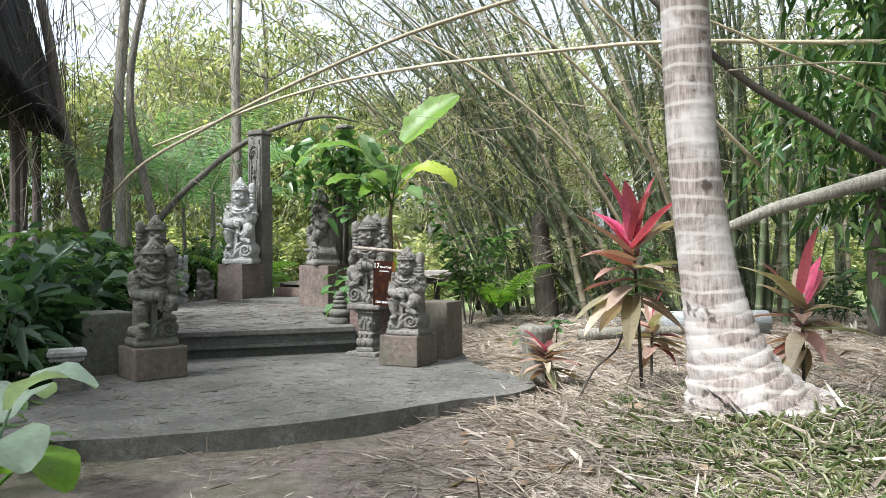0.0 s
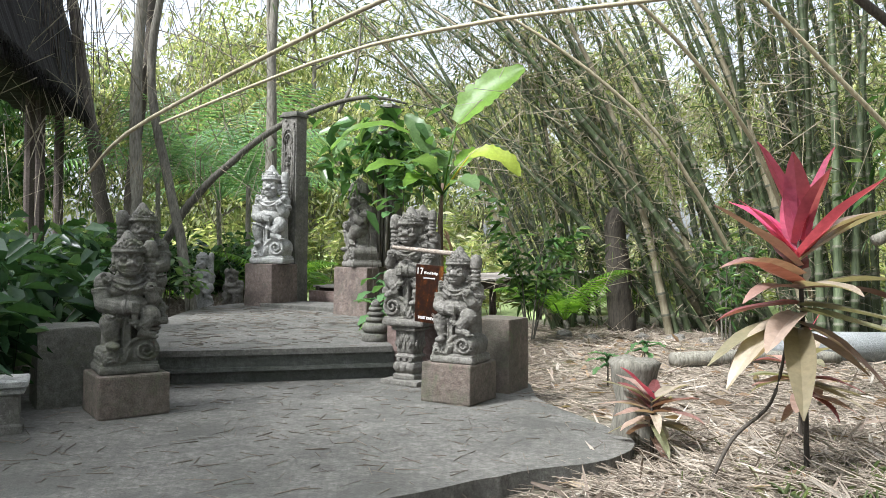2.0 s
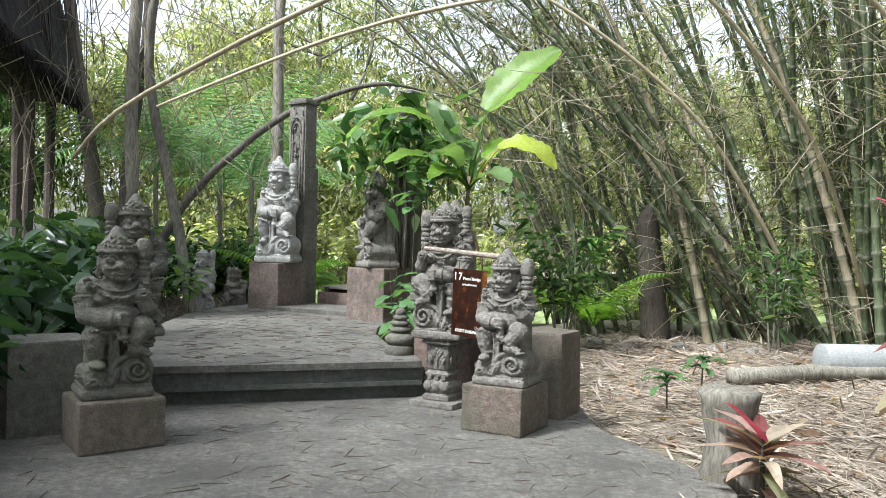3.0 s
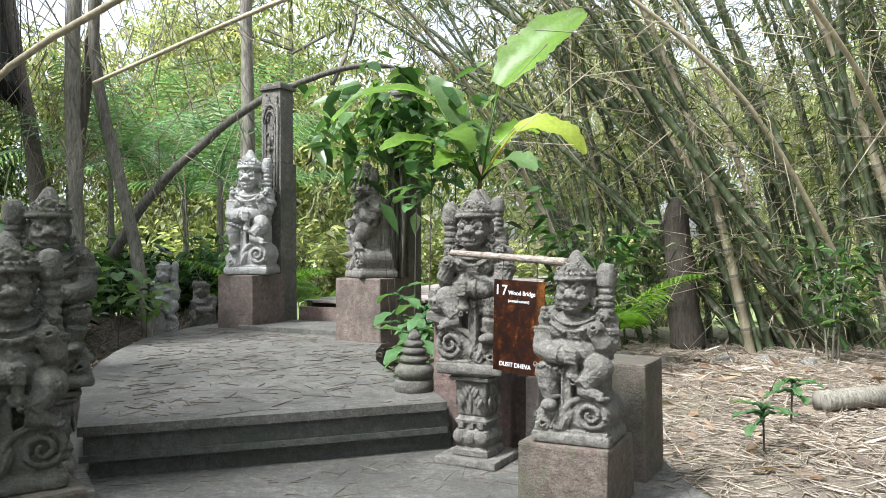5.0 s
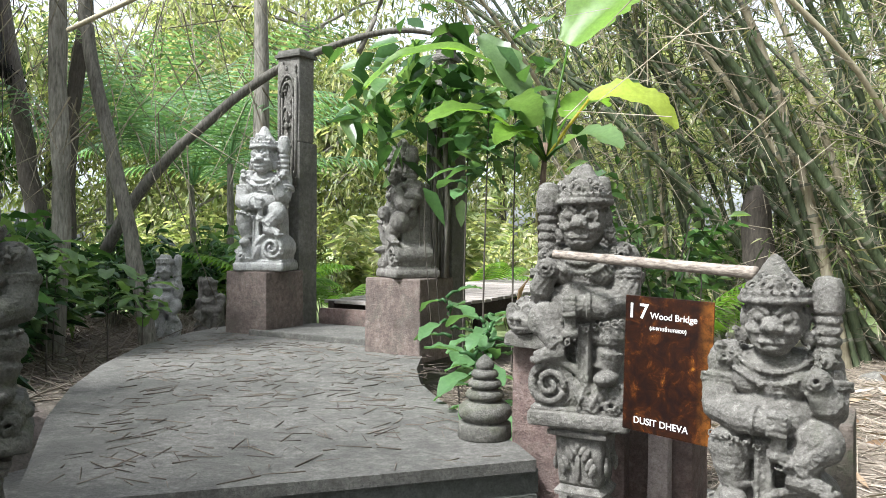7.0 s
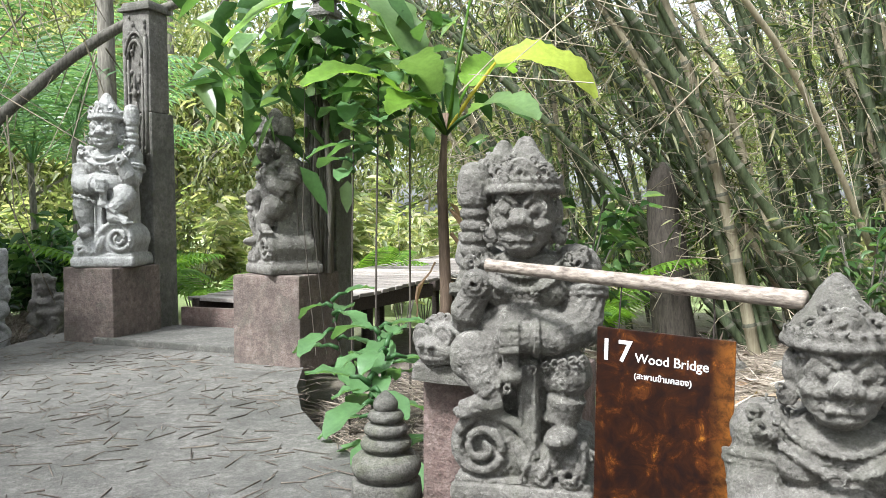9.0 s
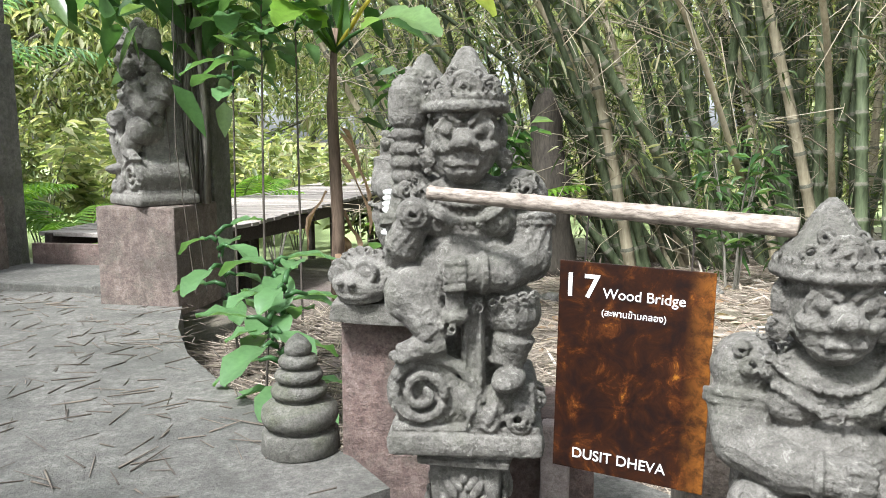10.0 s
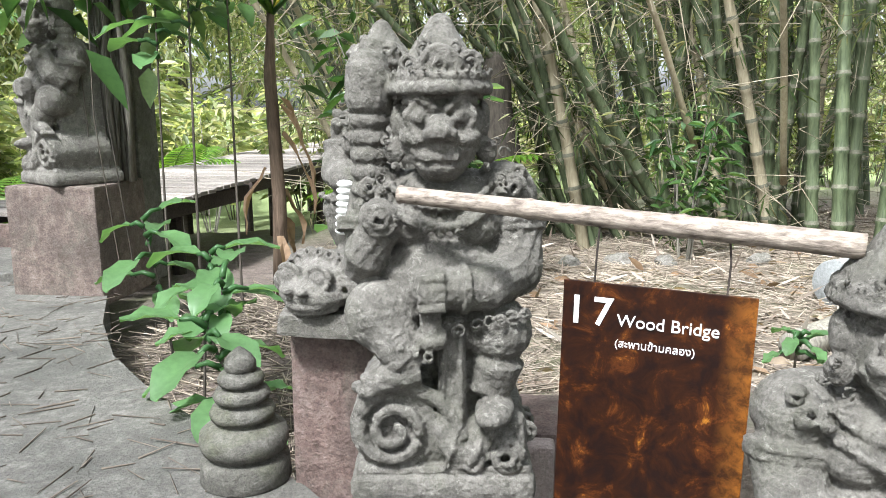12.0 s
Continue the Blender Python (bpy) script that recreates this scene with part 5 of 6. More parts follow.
trunk_thing("thick bare bough reaching across the bank", [(6.0, 8.2, 2.55), (4.6, 8.0, 2.2), (3.4, 7.8, 1.85), (2.6, 7.7, 1.55)], [0.10, 0.085, 0.065, 0.04], M_BARK, group="fallen branches", cat="branch", name="branch")
trunk_thing("bent bare bough above the bank", [(6.4, 9.6, 2.0), (4.8, 9.6, 2.9), (3.6, 9.5, 3.6), (2.4, 9.4, 4.6)], [0.06, 0.055, 0.05, 0.03], M_BARK_DARK, group="fallen branches", cat="branch", name="branch")
CANES = (
    ([(-3.6, 8.2, 2.05), (-2.97, 8.0, 2.48), (-1.08, 8.0, 3.42), (0.57, 8.0, 4.01), (2.6, 8.2, 4.6)], 0.026),
    ([(-4.2, 10.8, 2.9), (-2.2, 10.3, 3.5), (-0.6, 10.0, 3.8), (1.6, 9.6, 3.95), (2.9, 9.4, 3.98), (5.6, 9.0, 3.85)], 0.030),
    ([(-1.2, 13.2, 5.4), (0.4, 13.2, 4.6), (2.2, 13.6, 3.2), (3.6, 14.2, 1.2)], 0.035),
    ([(0.2, 11.8, 5.6), (1.8, 12.2, 4.6), (3.4, 13.0, 3.0), (4.6, 14.0, 0.8)], 0.036),
    ([(2.2, 8.8, 4.4), (3.8, 9.2, 3.9), (5.6, 9.6, 3.3)], 0.022),
    ([(1.3, 9.8, 5.2), (2.6, 10.2, 4.1), (4.4, 10.8, 2.6)], 0.030),
    ([(2.8, 7.6, 3.2), (4.2, 7.9, 3.35), (5.6, 8.2, 3.3)], 0.016),
)
for pts, r in CANES:
    trunk_thing("long dry bamboo cane arching over the path", pts, [r * (0.55 + 0.45 * i / (len(pts) - 1)) for i in range(len(pts))], M_CANE, 8, "leaning bamboo canes", "bamboo", "bamboo_cane")

# hanging creepers and dry twigs on the left
rr = np.random.default_rng(3)
k = 420
p0 = np.c_[rr.uniform(-8.5, -4.2, k), rr.uniform(12.5, 17, k), rr.uniform(2.5, 7, k)]
d = rr.normal(size=(k, 3)) * np.array([0.35, 0.3, 0.25]) + np.array([0, 0, -0.5])
ob = strand_mesh("creepers", p0, p0 + d * rr.uniform(0.6, 2.2, (k, 1)), rr.uniform(0.004, 0.012, k), M_TWIG)
tagged(ob, "thin hanging creepers and dead twigs", "creepers", kind="stuff")
k = 330
p0 = np.c_[rr.uniform(-0.5, 6, k), rr.uniform(11, 15, k), rr.uniform(2.4, 6, k)]
d = unit(rr.normal(size=(k, 3)) * np.array([0.8, 0.4, 0.6]) + np.array([-0.3, -0.2, 0.0]))
ob = strand_mesh("dead_twigs", p0, p0 + d * rr.uniform(0.4, 1.3, (k, 1)), rr.uniform(0.003, 0.008, k), M_TWIG)
tagged(ob, "thin pale dead bamboo twigs hanging overhead", "twigs", kind="stuff")

k = 60
p0 = np.c_[rr.uniform(-8.6, -7.3, k), rr.uniform(14.6, 15.2, k), rr.uniform(5.0, 7.2, k)]
d = rr.normal(size=(k, 3)) * np.array([0.10, 0.08, 0.1]) + np.array([0, 0, -1.0])
ob = strand_mesh("hanging_fibres", p0, p0 + d * rr.uniform(0.8, 2.2, (k, 1)), rr.uniform(0.006, 0.016, k), M_BARK_DARK)
tagged(ob, "grey dry palm fibres hanging before the hut", "palm fibres", kind="stuff")

# ---- broad-leaved plants ----


def broad_leaf(bm, base, yaw, stalk, length, width, rise, curl, tear=0.0, seg=10, rng=random, roll=0.0, kink=0.0):
    """A stalk and one big paddle leaf, torn at the edge where asked."""
    c, s = math.cos(yaw), math.sin(yaw)
    top = Vector(base) + Vector((c * math.cos(rise), s * math.cos(rise), math.sin(rise))) * stalk
    if stalk > 0:
        add_tube(bm, [base, Vector(base).lerp(top, 0.5) + Vector((0, 0, 0.02)), top], [0.017, 0.014, 0.010], 6)
    p, rows = top, []
    for i in range(seg + 1):
        t = i / seg
        ang = rise - kink - curl * t
        if i:
            p = p + Vector((c * math.cos(ang), s * math.cos(ang), math.sin(ang))) * (length / seg)
        w = width * 0.5 * max(0.02, math.sin(math.pi * (0.06 + 0.92 * t)) ** 0.62) * (1 - tear * rng.random())
        nrm = Vector((-math.sin(ang) * c, -math.sin(ang) * s, math.cos(ang)))
        flat = Vector((-s, c, 0))
        sd = flat * math.cos(roll) + nrm * math.sin(roll)
        nrm = nrm * math.cos(roll) - flat * math.sin(roll)
        r = []
        for u in (-1, -0.55, 0, 0.55, 1):
            r.append(bm.verts.new(p + sd * w * u + nrm * (w * 0.30 * abs(u) ** 0.8 + 0.012 * math.sin(t * 17 + u * 3) * abs(u))))
        rows.append(r)
    for a, b in zip(rows, rows[1:]):
        for j in range(4):
            bm.faces.new((a[j], a[j + 1], b[j + 1], b[j]))


bn = thing("banana_plant", pose(-0.95, 12.4, ground_z(-0.95, 12.4) - 0.05), "tall banana-like plant with bright torn leaves and a dry brown stem", "plant")
bm = bmesh.new()
add_tube(bm, [(0, 0, 0), (0.02, 0, 0.7), (0.0, 0.02, 1.5), (0.03, 0, 2.0)], [0.052, 0.044, 0.037, 0.026], 10)
part("stem", bm, woody("fibrous_stem", (0.075, 0.05, 0.036), (0.22, 0.155, 0.11), (7, 7, 1), 7, 0.9), bn, "brown fibrous stem", True)
R = random.Random(3)
for yaw, st, ln, wd, ri, cu, mat, rol in ((0.1, 1.0, 1.2, 0.66, 1.38, 0.35, M_LEAF_BRIGHT, 0.85), (0.9, 0.5, 0.8, 0.36, 0.9, 1.2, M_LEAF_BRIGHT, 0.4), (-2.6, 0.45, 0.8, 0.34, 0.6, 1.2, M_LEAF_BRIGHT, -0.4), (-0.2, 0.62, 0.82, 0.36, 0.95, 1.5, M_LEAF_YELLOW, 0.7), (3.25, 0.95, 1.2, 0.26, 1.05, 1.5, M_LEAF_BRIGHT, -0.5), (2.6, 0.55, 0.8, 0.34, 1.2, 0.5, M_LEAF_MID, -0.8),
                                     (-2.0, 0.35, 0.7, 0.32, 0.8, 1.3, M_LEAF_MID, 0.2), (1.6, 0.4, 0.8, 0.32, 1.0, 1.0, M_LEAF_MID, 0.1), (4.2, 0.25, 0.7, 0.28, 0.5, 1.2, M_LEAF_BRIGHT, -0.3), (-1.0, 0.3, 0.7, 0.3, 0.4, 1.1, M_LEAF_MID, 0.4)):
    bm = bmesh.new()
    broad_leaf(bm, (0.03, 0, 1.85), yaw, st, ln, wd, ri, cu, 0.26, 22, R, rol, 0.5 if st > 0.9 else 0.55 if mat is M_LEAF_YELLOW else 0.0)
    part("leaf", bm, mat, bn, "yellowing torn leaf" if mat is M_LEAF_YELLOW else "", True)
for k in range(7):
    bm = bmesh.new()
    a = R.uniform(0, 6.28)
    blade(bm, (0.05 * math.cos(a), 0.05 * math.sin(a), R.uniform(0.5, 1.5)), a, R.uniform(0.3, 0.6), 0.06, -0.8, 0.7, 0.5, 6, 0.02, k)
    part("dead_leaf", bm, M_LEAF_DEAD, bn, "hanging dry brown leaf")


def seedling(m, label, seed, h=1.0, n=9, size=0.17, mat=None, group="broad-leaved seedlings", spread=0.12):
    root = thing("seedling", m, label, "plant", group)
    r = random.Random(seed)
    bm = bmesh.new()
    bx, by = r.uniform(-1, 1) * spread, r.uniform(-1, 1) * spread
    add_tube(bm, [(0, 0, -0.1), (bx * 0.4, by * 0.4, h * 0.5), (bx, by, h)], [0.009, 0.007, 0.005], 6)
    part("stem", bm, M_BARK_DARK, root)
    for k in range(n):
        t = 1 - (0.5 if h < 1.2 else 0.25) * (k / n) ** 1.2
        bm = bmesh.new()
        broad_leaf(bm, (bx * t, by * t, h * t), k * 2.4 + r.uniform(-0.4, 0.4), r.uniform(0.05, 0.14), size * r.uniform(0.75, 1.2), size * 0.55 * r.uniform(0.85, 1.15), r.uniform(-0.15, 0.45), r.uniform(0.5, 1.1), 0.0, 5, r)
        part("leaf", bm, mat or M_LEAF_BRIGHT, root, smooth=True)
    return root


M_SEED = leafy("seedling_leaf", [(0.055, 0.13, 0.045), (0.085, 0.18, 0.065), (0.12, 0.22, 0.09)], 0.35, 0.32)
for k, (x, y, h, n, sz) in enumerate(((-1.5, 11.2, 0.75, 8, 0.26), (-1.36, 10.75, 0.5, 7, 0.26), (-1.28, 10.5, 0.3, 6, 0.22), (-1.45, 12.1, 2.3, 9, 0.26), (-1.2, 12.3, 2.4, 8, 0.25), (-1.62, 12.4, 2.2, 9, 0.26), (-0.55, 10.9, 0.35, 6, 0.22), (-0.6, 11.9, 0.6, 7, 0.22), (-1.6, 11.75, 0.85, 8, 0.25), (-1.42, 10.95, 0.62, 7, 0.24), (1.0, 9.8, 0.22, 7, 0.14), (1.5, 10.6, 0.25, 7, 0.14))):
    seedling(pose(x, y, ground_z(x, y) + 0.1 * (y < 11), 0, 0, k * 50), "slender seedling with fresh green oval leaves", k, h, n, sz, M_SEED)
for k, (x, y, h) in enumerate(((-5.0, 12.9, 1.0), (-5.3, 12.4, 1.2), (-4.95, 13.5, 0.8), (-5.6, 13.0, 1.1))):
    seedling(pose(x, y, ground_z(x, y), 0, 0, k * 70), "thin-stemmed seedling with long drooping leaves", 40 + k, h, 14, 0.26, M_LEAF_MID, spread=0.05)

climber = thing("climbing_plant", pose(-1.85, 12.95, 1.5), "leafy climber draped over the gate statue", "plant")
r = np.random.default_rng(11)
n = 270
pos = r.normal(size=(n, 3)) * np.array([0.46, 0.28, 0.36]) + np.array([0.0, 0, 1.30])
ob = leaf_mesh("foliage", pos, unit(np.c_[r.normal(size=(n, 2)), r.normal(size=n) * 0.4 - 0.3]), 0.27 * r.uniform(0.6, 1.2, n), 0.145 * r.uniform(0.8, 1.2, n), M_LEAF_MID, 0.3)
ob.parent = climber
tagged(ob, "broad mid-green hanging leaves", kind="stuff")
for k in range(4):
    bm = bmesh.new()
    a, b = R.uniform(-0.3, 0.25), R.uniform(-0.2, 0.2)
    add_tube(bm, [(a + 0.05, b, -0.95), (a + R.uniform(-0.1, 0.1), b, 0.1), (a, b, 1.2)], [0.004, 0.004, 0.003], 5)
    part("vine", bm, M_BARK_DARK, climber)

# dry aerial roots hanging between the gate statue and its pillar
roots = thing("aerial_roots", pose(-1.86, 13.10, 1.17), "bundle of dry brown aerial roots against the gate pillar", "roots")
for k in range(16):
    bm = bmesh.new()
    a, b = R.uniform(-0.11, 0.10), R.uniform(-0.05, 0.06)
    add_tube(bm, [(a, b, 0.0), (a + R.uniform(-0.03, 0.03), b, 0.6), (a * 0.8, b, 1.1), (a * 0.6 + R.uniform(-0.05, 0.05), b, 1.75)], [R.uniform(0.010, 0.024)] * 4, 6)
    part("root", bm, M_BARK, roots, smooth=True)

# variegated plant by the path
ca = thing("caladium_plant", pose(-2.5, 4.0, 0.0), "large pale-veined broad leaf plant beside the path", "plant")
M_CALA = leafy("pale_veined_leaf", [(0.17, 0.24, 0.17), (0.12, 0.21, 0.12), (0.24, 0.29, 0.23)], 0.35, 0.4)
for k, (yaw, st, ln, ri) in enumerate(((0.2, 0.6, 0.46, 1.25), (-0.7, 0.45, 0.46, 1.0), (1.4, 0.5, 0.4, 1.2), (2.8, 0.6, 0.4, 1.2), (4.2, 0.45, 0.38, 1.0), (-0.2, 0.35, 0.36, 0.8))):
    bm = bmesh.new()
    broad_leaf(bm, (0, 0, 0), yaw, st, ln * 1.1, 0.38, ri, 1.9, 0.0, 10, R)
    part("leaf", bm, M_CALA if k < 4 else M_LEAF_BRIGHT, ca, smooth=True)
for x, y in ((-2.4, 3.2), (-1.75, 3.0), (-2.7, 4.8), (-3.0, 4.2), (-3.4, 5.4), (-3.6, 6.2)):
    seedling(pose(x, y, ground_z(x, y), 0, 0, x * 90), "low leafy weed at the path edge", int(y * 10), 0.22, 9, 0.16, M_LEAF_MID)

# ---- stump, logs, stones ----
bm = bmesh.new()
add_lathe(bm, [(0.19, -0.1), (0.17, 0.1), (0.145, 0.3), (0.15, 0.45), (0.175, 0.53), (0.18, 0.58), (0.15, 0.60), (0.08, 0.585)], 18)
for v in bm.verts:
    v.co += noise.noise_vector(v.co * 9) * 0.03
st = mesh_ob("tree_stump", bm, M_BARK, True)
st.matrix_world = pose(0.88, 7.5, 0.08)
tagged(st, "rough grey-brown stump with a flat broken top", "stump")
trunk_thing("weathered grey log lying in the straw", [(1.9, 11.0, 0.2), (2.8, 11.3, 0.22), (4.0, 11.6, 0.2)], [0.10, 0.085, 0.07], M_BARK, 10, "logs", "log", "log")
bm = bmesh.new()
add_lathe(bm, [(0.185, 0.0), (0.19, 0.004), (0.19, 1.9), (0.185, 1.904)], 28)
pipe = mesh_ob("drain_pipe", bm, stone("pale_grey_pipe", (0.24, 0.25, 0.25), (0.31, 0.32, 0.32), (0.38, 0.39, 0.39), (0.20, 0.20, 0.19), 0.3, 30, relief=0.001), True)
pipe.matrix_world = pose(3.15, 11.9, ground_z(3.15, 11.9) + 0.17, 90, 0, 98)
tagged(pipe, "smooth pale grey pipe lying on the straw", "pipe")
trunk_thing("thin dark stick leaning from the bank", [(1.05, 6.2, 0.12), (1.2, 6.25, 0.42), (1.42, 6.3, 0.62), (1.5, 6.3, 0.95)], [0.012, 0.011, 0.010, 0.008], M_BARK_DARK, 6, "fallen branches", "branch", "branch")


def rock(m, size, label, mat, seed):
    bm = bmesh.new()
    bmesh.ops.create_icosphere(bm, subdivisions=4, radius=1.0)
    for v in bm.verts:
        q = v.co.copy()
        v.co = Vector((q.x * size[0], q.y * size[1], q.z * size[2])) * (1 + 0.28 * noise.noise(q * 1.6 + Vector((seed, 0, 0))) + 0.10 * noise.noise(q * 5 + Vector((0, seed, 0))))
    ob = mesh_ob("rock", bm, mat, True)
    ob.matrix_world = m
    return tagged(ob, label, "rock", "rocks")


bm = bmesh.new()
add_box(bm, 0.34, 0.30, 0.075, (0, 0, 0), 0, 0.015, 0.97, 0.012)
cope = mesh_ob("coping_stone", bm, M_STONE)
cope.matrix_world = pose(-1.10, 9.82, 0.985, 3, 2, GROUP)
tagged(cope, "broken mossy coping stone on the red plinth", "coping")
bm = bmesh.new()
add_ball(bm, (0, 0.02, 0.075), (0.125, 0.115, 0.085))
add_ball(bm, (0, -0.06, 0.055), (0.105, 0.075, 0.060))
for x in (-1, 1):
    add_ball(bm, (x * 0.05, -0.085, 0.105), (0.034, 0.028, 0.028))
    add_tube(bm, arc(x * 0.05, -0.10, 0.105, 0.036, 0.032, 0, 350, 12), [0.008] * 13, 6)
    add_spiral(bm, (x * 0.105, -0.05, 0.075), 0.036, 0.008, 1.6, 0.012, x)
    add_ball(bm, (x * 0.022, -0.135, 0.072), (0.018, 0.018, 0.014))
add_tube(bm, arc(0, -0.125, 0.045, 0.085, 0.022, 190, 350, 12, 0.05), [0.010] * 13, 6)
add_tube(bm, arc(0, -0.115, 0.025, 0.085, 0.018, 190, 350, 12, 0.05), [0.010] * 13, 6)
for k in range(9):
    a = radians(20 + 17.5 * k)
    add_spiral(bm, (0.115 * math.cos(a), -0.02, 0.075 + 0.085 * math.sin(a)), 0.020, 0.005, 1.4, 0.008, 1, k)
head = mesh_ob("beast_statue", bm, M_STONE, True)
head.matrix_world = pose(-1.15, 9.80, 1.05, 0, 0, GROUP - 24) @ Matrix.Diagonal((1.12, 1.1, 1.05, 1))
rm = head.modifiers.new("carve", "REMESH")
rm.mode, rm.voxel_size, rm.use_smooth_shade = "VOXEL", 0.005, True
tagged(head, "mossy carved beast head resting on the coping", "statue")


for k, (x, y, z, s) in enumerate(((2.6, 14.0, 0.1, 0.12), (2.1, 14.1, 0.1, 0.10), (3.0, 13.8, 0.1, 0.10), (0.9, 14.2, 0.1, 0.12), (1.3, 13.9, 0.1, 0.09), (3.9, 13.5, 0.1, 0.11))):
    rock(pose(x, y, z, 0, 0, k * 40), (s * 1.3, s, s * 0.8), "grey rough stone at the foot of the bamboo", M_STONE, k)
guardian("forest_statue", pose(-5.35, 15.0, 0.25, 0, 0, 20), "small pale stone figure among the undergrowth", M_STONE_PALE, 1, 31, 0.014, 1.0, 1.15, 0.6, "forest figures")
guardian("forest_statue", pose(-4.95, 15.5, 0.2, 0, 0, -10), "small weathered stone figure under the leaves", M_STONE, -1, 32, 0.016, 0.9, 0.9, 0.6, "forest figures")
br = thing("bead_bracelet", pose(-1.10, 9.78, 1.28, 0, 4, 0), "stack of white beads round the stone arm", "bracelet")
for k in range(8):
    bm = bmesh.new()
    add_ball(bm, (0, 0, 0.02 * k), (0.026, 0.026, 0.0125))
    part("bead", bm, M_WHITE, br, smooth=True)

# ---- litter ----


def litter(name, n, area, length, rad, mat, label, seed, z_of, tilt=0.12, clear=None):
    r = np.random.default_rng(seed)
    x, y = r.uniform(area[0], area[1], n), r.uniform(area[2], area[3], n)
    if clear is not None:
        keep = np.array([clear(a, b) for a, b in zip(x, y)])
        x, y = x[keep], y[keep]
        n = len(x)
    z = np.array([z_of(a, b) for a, b in zip(x, y)])
    a = r.uniform(0, 6.28, n)
    ln = r.uniform(*length, n)
    lift = np.abs(r.normal(size=n)) * tilt * ln
    p0 = np.c_[x, y, z + rad[1] * 0.5]
    p1 = p0 + np.c_[np.cos(a) * ln, np.sin(a) * ln, lift]
    ob = strand_mesh(name, p0, p1, r.uniform(*rad, n), mat)
    return tagged(ob, label, "litter", kind="stuff")


def off_slab(x, y):
    if x < -4.3 or y < 4.75:
        return True
    edge = 5.72 + 0.4 * (x + 0.8) if x < -0.8 else 5.72 + 0.8 * (x + 0.8)
    if y < edge:
        return True
    if x > 0.85 - max(0, y - 7.2) * 0.35:
        return True
    return y > 10.6 and x > -1.6


litter("straw_litter", 17000, (0.0, 7.5, 6.0, 16.5), (0.08, 0.42), (0.0025, 0.007), M_STRAW, "pale fallen bamboo straw", 1, ground_z, 0.12, off_slab)
litter("straw_litter", 12000, (0.2, 4.5, 1.8, 7.0), (0.06, 0.35), (0.002, 0.006), M_STRAW, "pale dry straw round the palm", 2, ground_z, 0.2, lambda x, y: off_slab(x, y) and x > 0.1 + 0.25 * (y - 2) * 0.4)
litter("dark_litter", 6000, (-0.6, 4.5, 2.2, 8.0), (0.05, 0.3), (0.002, 0.006), M_STRAW_DARK, "dark damp leaf slivers", 3, ground_z, 0.15, off_slab)
litter("dark_litter", 4500, (-5.0, 0.2, 3.0, 5.9), (0.03, 0.16), (0.0015, 0.004), M_STRAW_DARK, "dark leaf slivers on the earth path", 4, ground_z, 0.08, lambda x, y: off_slab(x, y) and noise.noise(Vector((x * 1.3, y * 1.3, 4))) > 0.05)
litter("straw_litter", 3200, (-2.0, 0.4, 9.9, 13.0), (0.08, 0.35), (0.0025, 0.006), M_STRAW_DARK, "brown straw behind the red plinth", 5, ground_z, 0.2, lambda x, y: x > -1.0 - 0.42 * (y - 9.6) if y < 12 else x > -1.85)
litter("straw_litter", 2600, (-2.0, 0.4, 9.9, 13.0), (0.08, 0.35), (0.0025, 0.006), M_STRAW, "pale straw behind the red plinth", 6, ground_z, 0.2, lambda x, y: x > -1.0 - 0.42 * (y - 9.6) if y < 12 else x > -1.85)
litter("leaf_slivers", 720, (-3.8, 0.8, 5.0, 9.3), (0.04, 0.19), (0.002, 0.005), M_STRAW_DARK, "dark leaf slivers on the paving", 7, lambda x, y: SLAB_Z, 0.03, lambda x, y: not off_slab(x, y))
litter("leaf_slivers", 950, (-4.6, -1.3, 8.9, 14.4), (0.05, 0.22), (0.002, 0.0056), M_STRAW_DARK, "dark leaf slivers on the platform", 8, lambda x, y: PLAT_Z, 0.03, lambda x, y: x < -1.35 - 0.22 * (y - 10) and x > -3.2 - 0.36 * (y - 8.8) and y > 8.85 + 0.38 * (x + 3.2))
litter("straw_litter", 11000, (-12, -4.7, 9.0, 18), (0.1, 0.45), (0.004, 0.011), M_STRAW, "dry litter under the shrubs", 9, ground_z, 0.3)
M_SHEATH = leafy("bamboo_sheath", [(0.12, 0.09, 0.07), (0.22, 0.17, 0.135), (0.34, 0.285, 0.235), (0.44, 0.39, 0.335)], 0.1, 0.75)
r = np.random.default_rng(33)
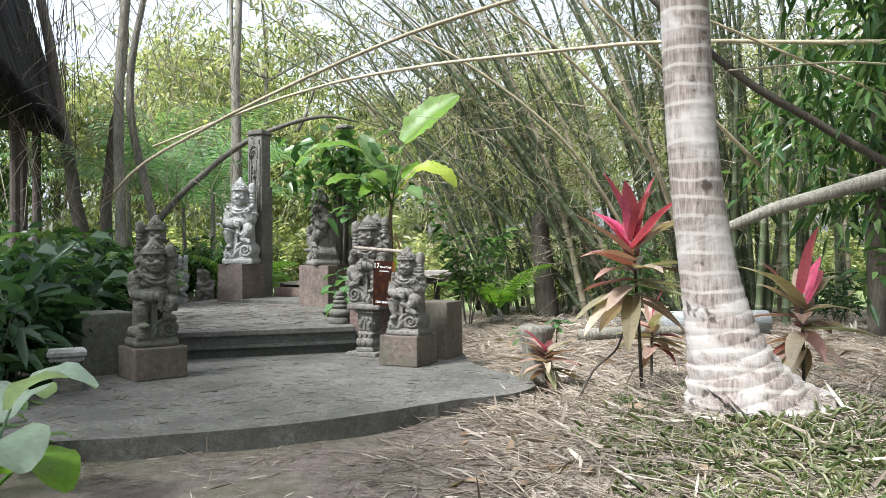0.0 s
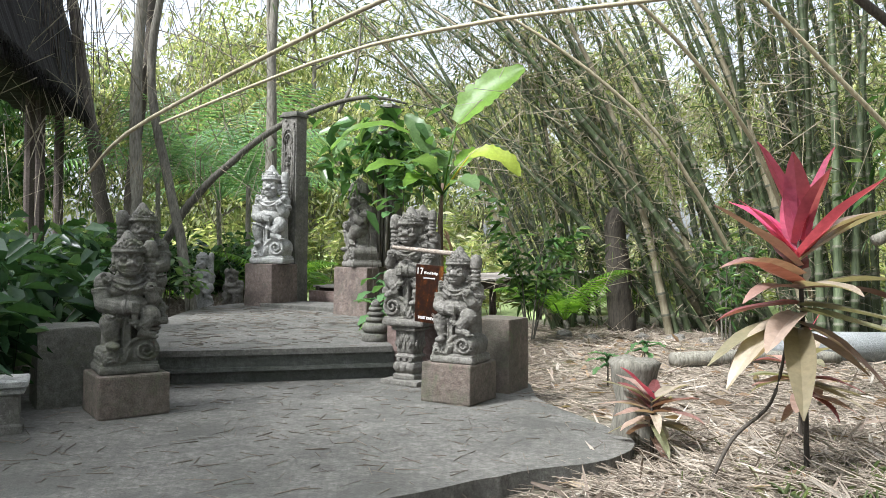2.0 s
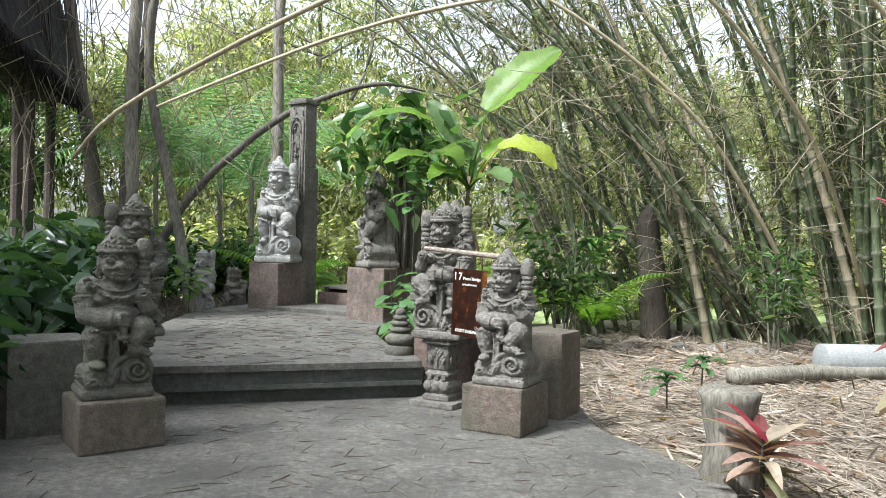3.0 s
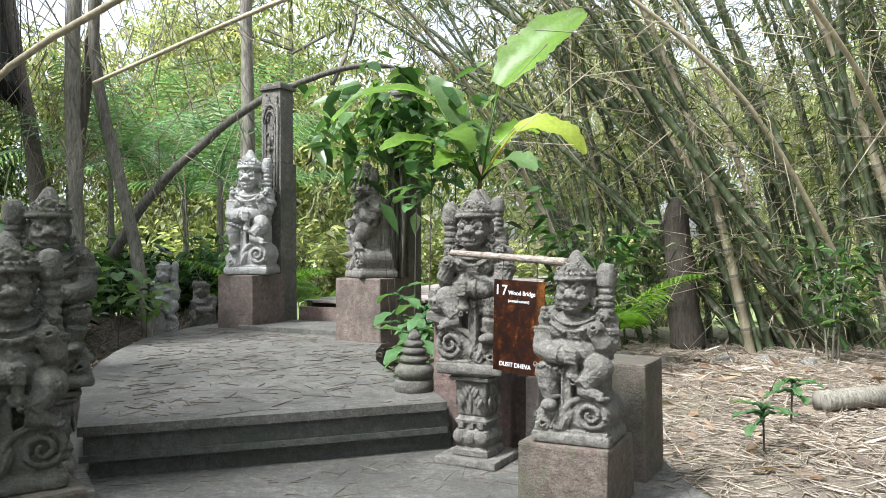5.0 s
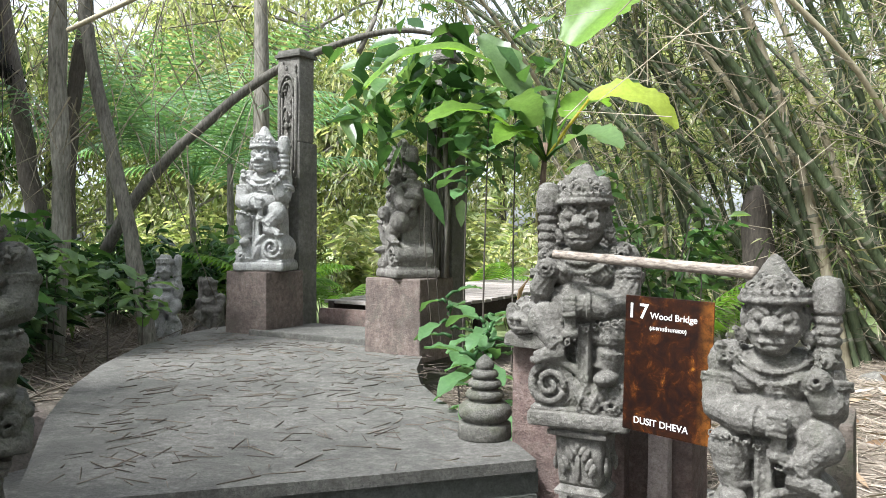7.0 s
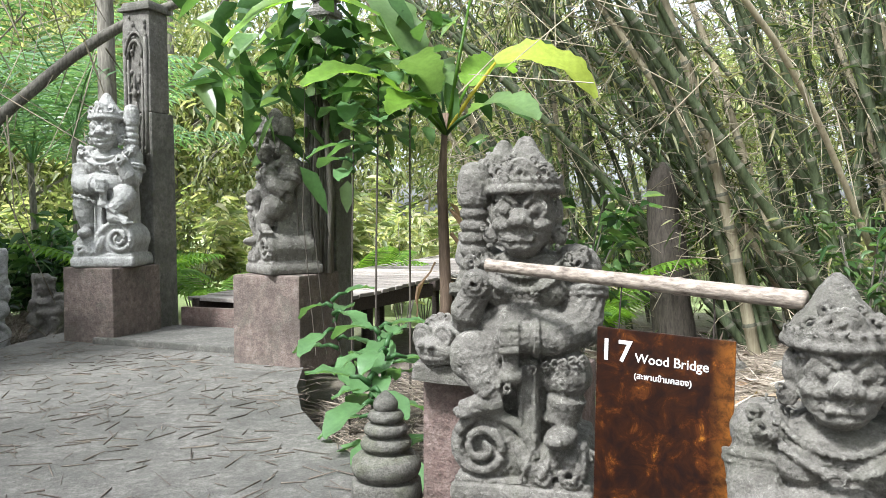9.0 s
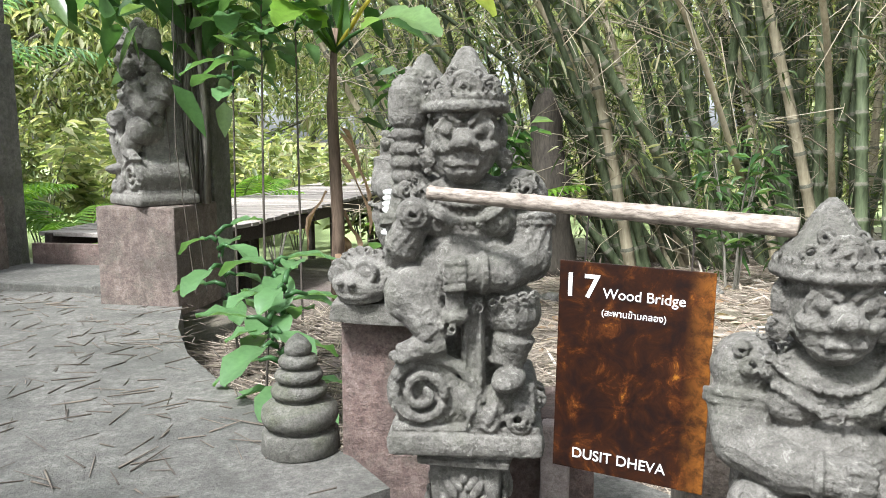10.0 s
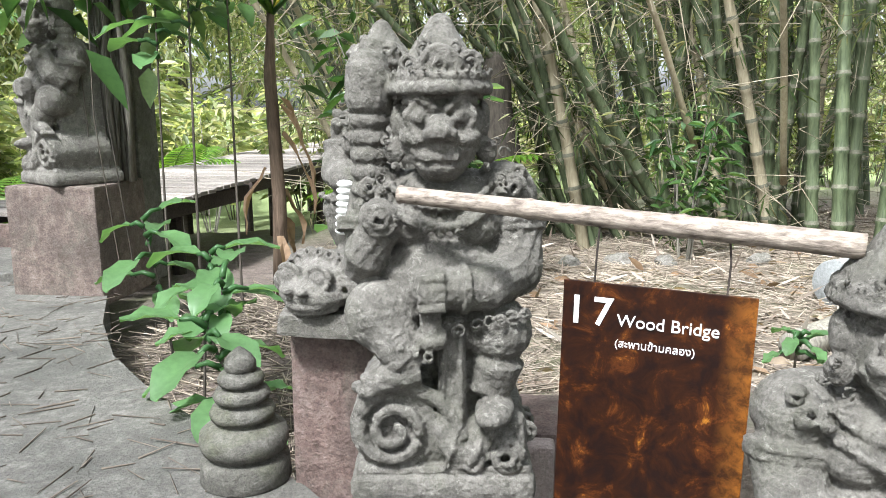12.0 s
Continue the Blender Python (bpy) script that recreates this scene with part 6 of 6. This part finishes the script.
for n, x0, x1, y0, y1, ln, lab in ((5200, 0.1, 5.0, 2.0, 8.0, (0.07, 0.28), "broad pale bamboo sheaths round the palm"), (3000, 0.2, 8.0, 8.0, 16.0, (0.10, 0.34), "broad bamboo sheaths on the straw"), (1500, -4.5, 0.3, 2.4, 5.8, (0.04, 0.16), "small brown leaves on the earth path"), (900, -12, -4.6, 9, 17, (0.12, 0.4), "dead leaves under the shrubs")):
    x, y = r.uniform(x0, x1, n), r.uniform(y0, y1, n)
    ok = np.array([off_slab(a, b) and (a > -0.6 + 0.15 * b or noise.noise(Vector((a, b, 3))) > 0.0 or a < -4.5) for a, b in zip(x, y)])
    x, y = x[ok], y[ok]
    z = np.array([ground_z(a, b) + 0.012 for a, b in zip(x, y)])
    L = r.uniform(ln[0], ln[1], len(x))
    ob = leaf_mesh("leaf_litter", np.c_[x, y, z], np.c_[r.normal(size=(len(x), 2)), np.abs(r.normal(size=len(x))) * 0.16], L, L * r.uniform(0.05, 0.13, len(x)), M_SHEATH, -0.02)
    tagged(ob, lab, "litter", kind="stuff")
M_WEED = leafy("pale_grass", [(0.12, 0.16, 0.07), (0.20, 0.24, 0.11), (0.30, 0.31, 0.20), (0.38, 0.36, 0.27)], 0.35, 0.5)
# low green weeds round the palm
r = np.random.default_rng(21)
n = 7000
x, y = r.normal(size=n) * 0.9 + 2.3, r.normal(size=n) * 1.0 + 4.1
ok = (y > 2.2) & (x > 0.9) & ((x - 1.85) ** 2 + (y - 5.0) ** 2 > 0.16)
x, y = x[ok], y[ok]
z = np.array([ground_z(a, b) for a, b in zip(x, y)])
ob = leaf_mesh("weeds", np.c_[x, y, z], np.c_[r.normal(size=(len(x), 2)) * 0.8, np.abs(r.normal(size=len(x))) + 0.2], r.uniform(0.06, 0.2, len(x)), r.uniform(0.006, 0.016, len(x)), M_WEED, 0.4)
tagged(ob, "low green weeds and grass round the palm", "weeds", kind="stuff")
# fallen broad leaves
n = 900
x, y = r.uniform(0.0, 6, n), r.uniform(2.5, 14, n)
ok = np.array([off_slab(a, b) for a, b in zip(x, y)])
x, y = x[ok], y[ok]
z = np.array([ground_z(a, b) + 0.015 for a, b in zip(x, y)])
ob = leaf_mesh("fallen_leaves", np.c_[x, y, z], np.c_[r.normal(size=(len(x), 2)), r.normal(size=len(x)) * 0.12], r.uniform(0.08, 0.22, len(x)), r.uniform(0.03, 0.08, len(x)), M_LEAF_DEAD, 0.0)
tagged(ob, "dry brown fallen leaves", "leaves", kind="stuff")
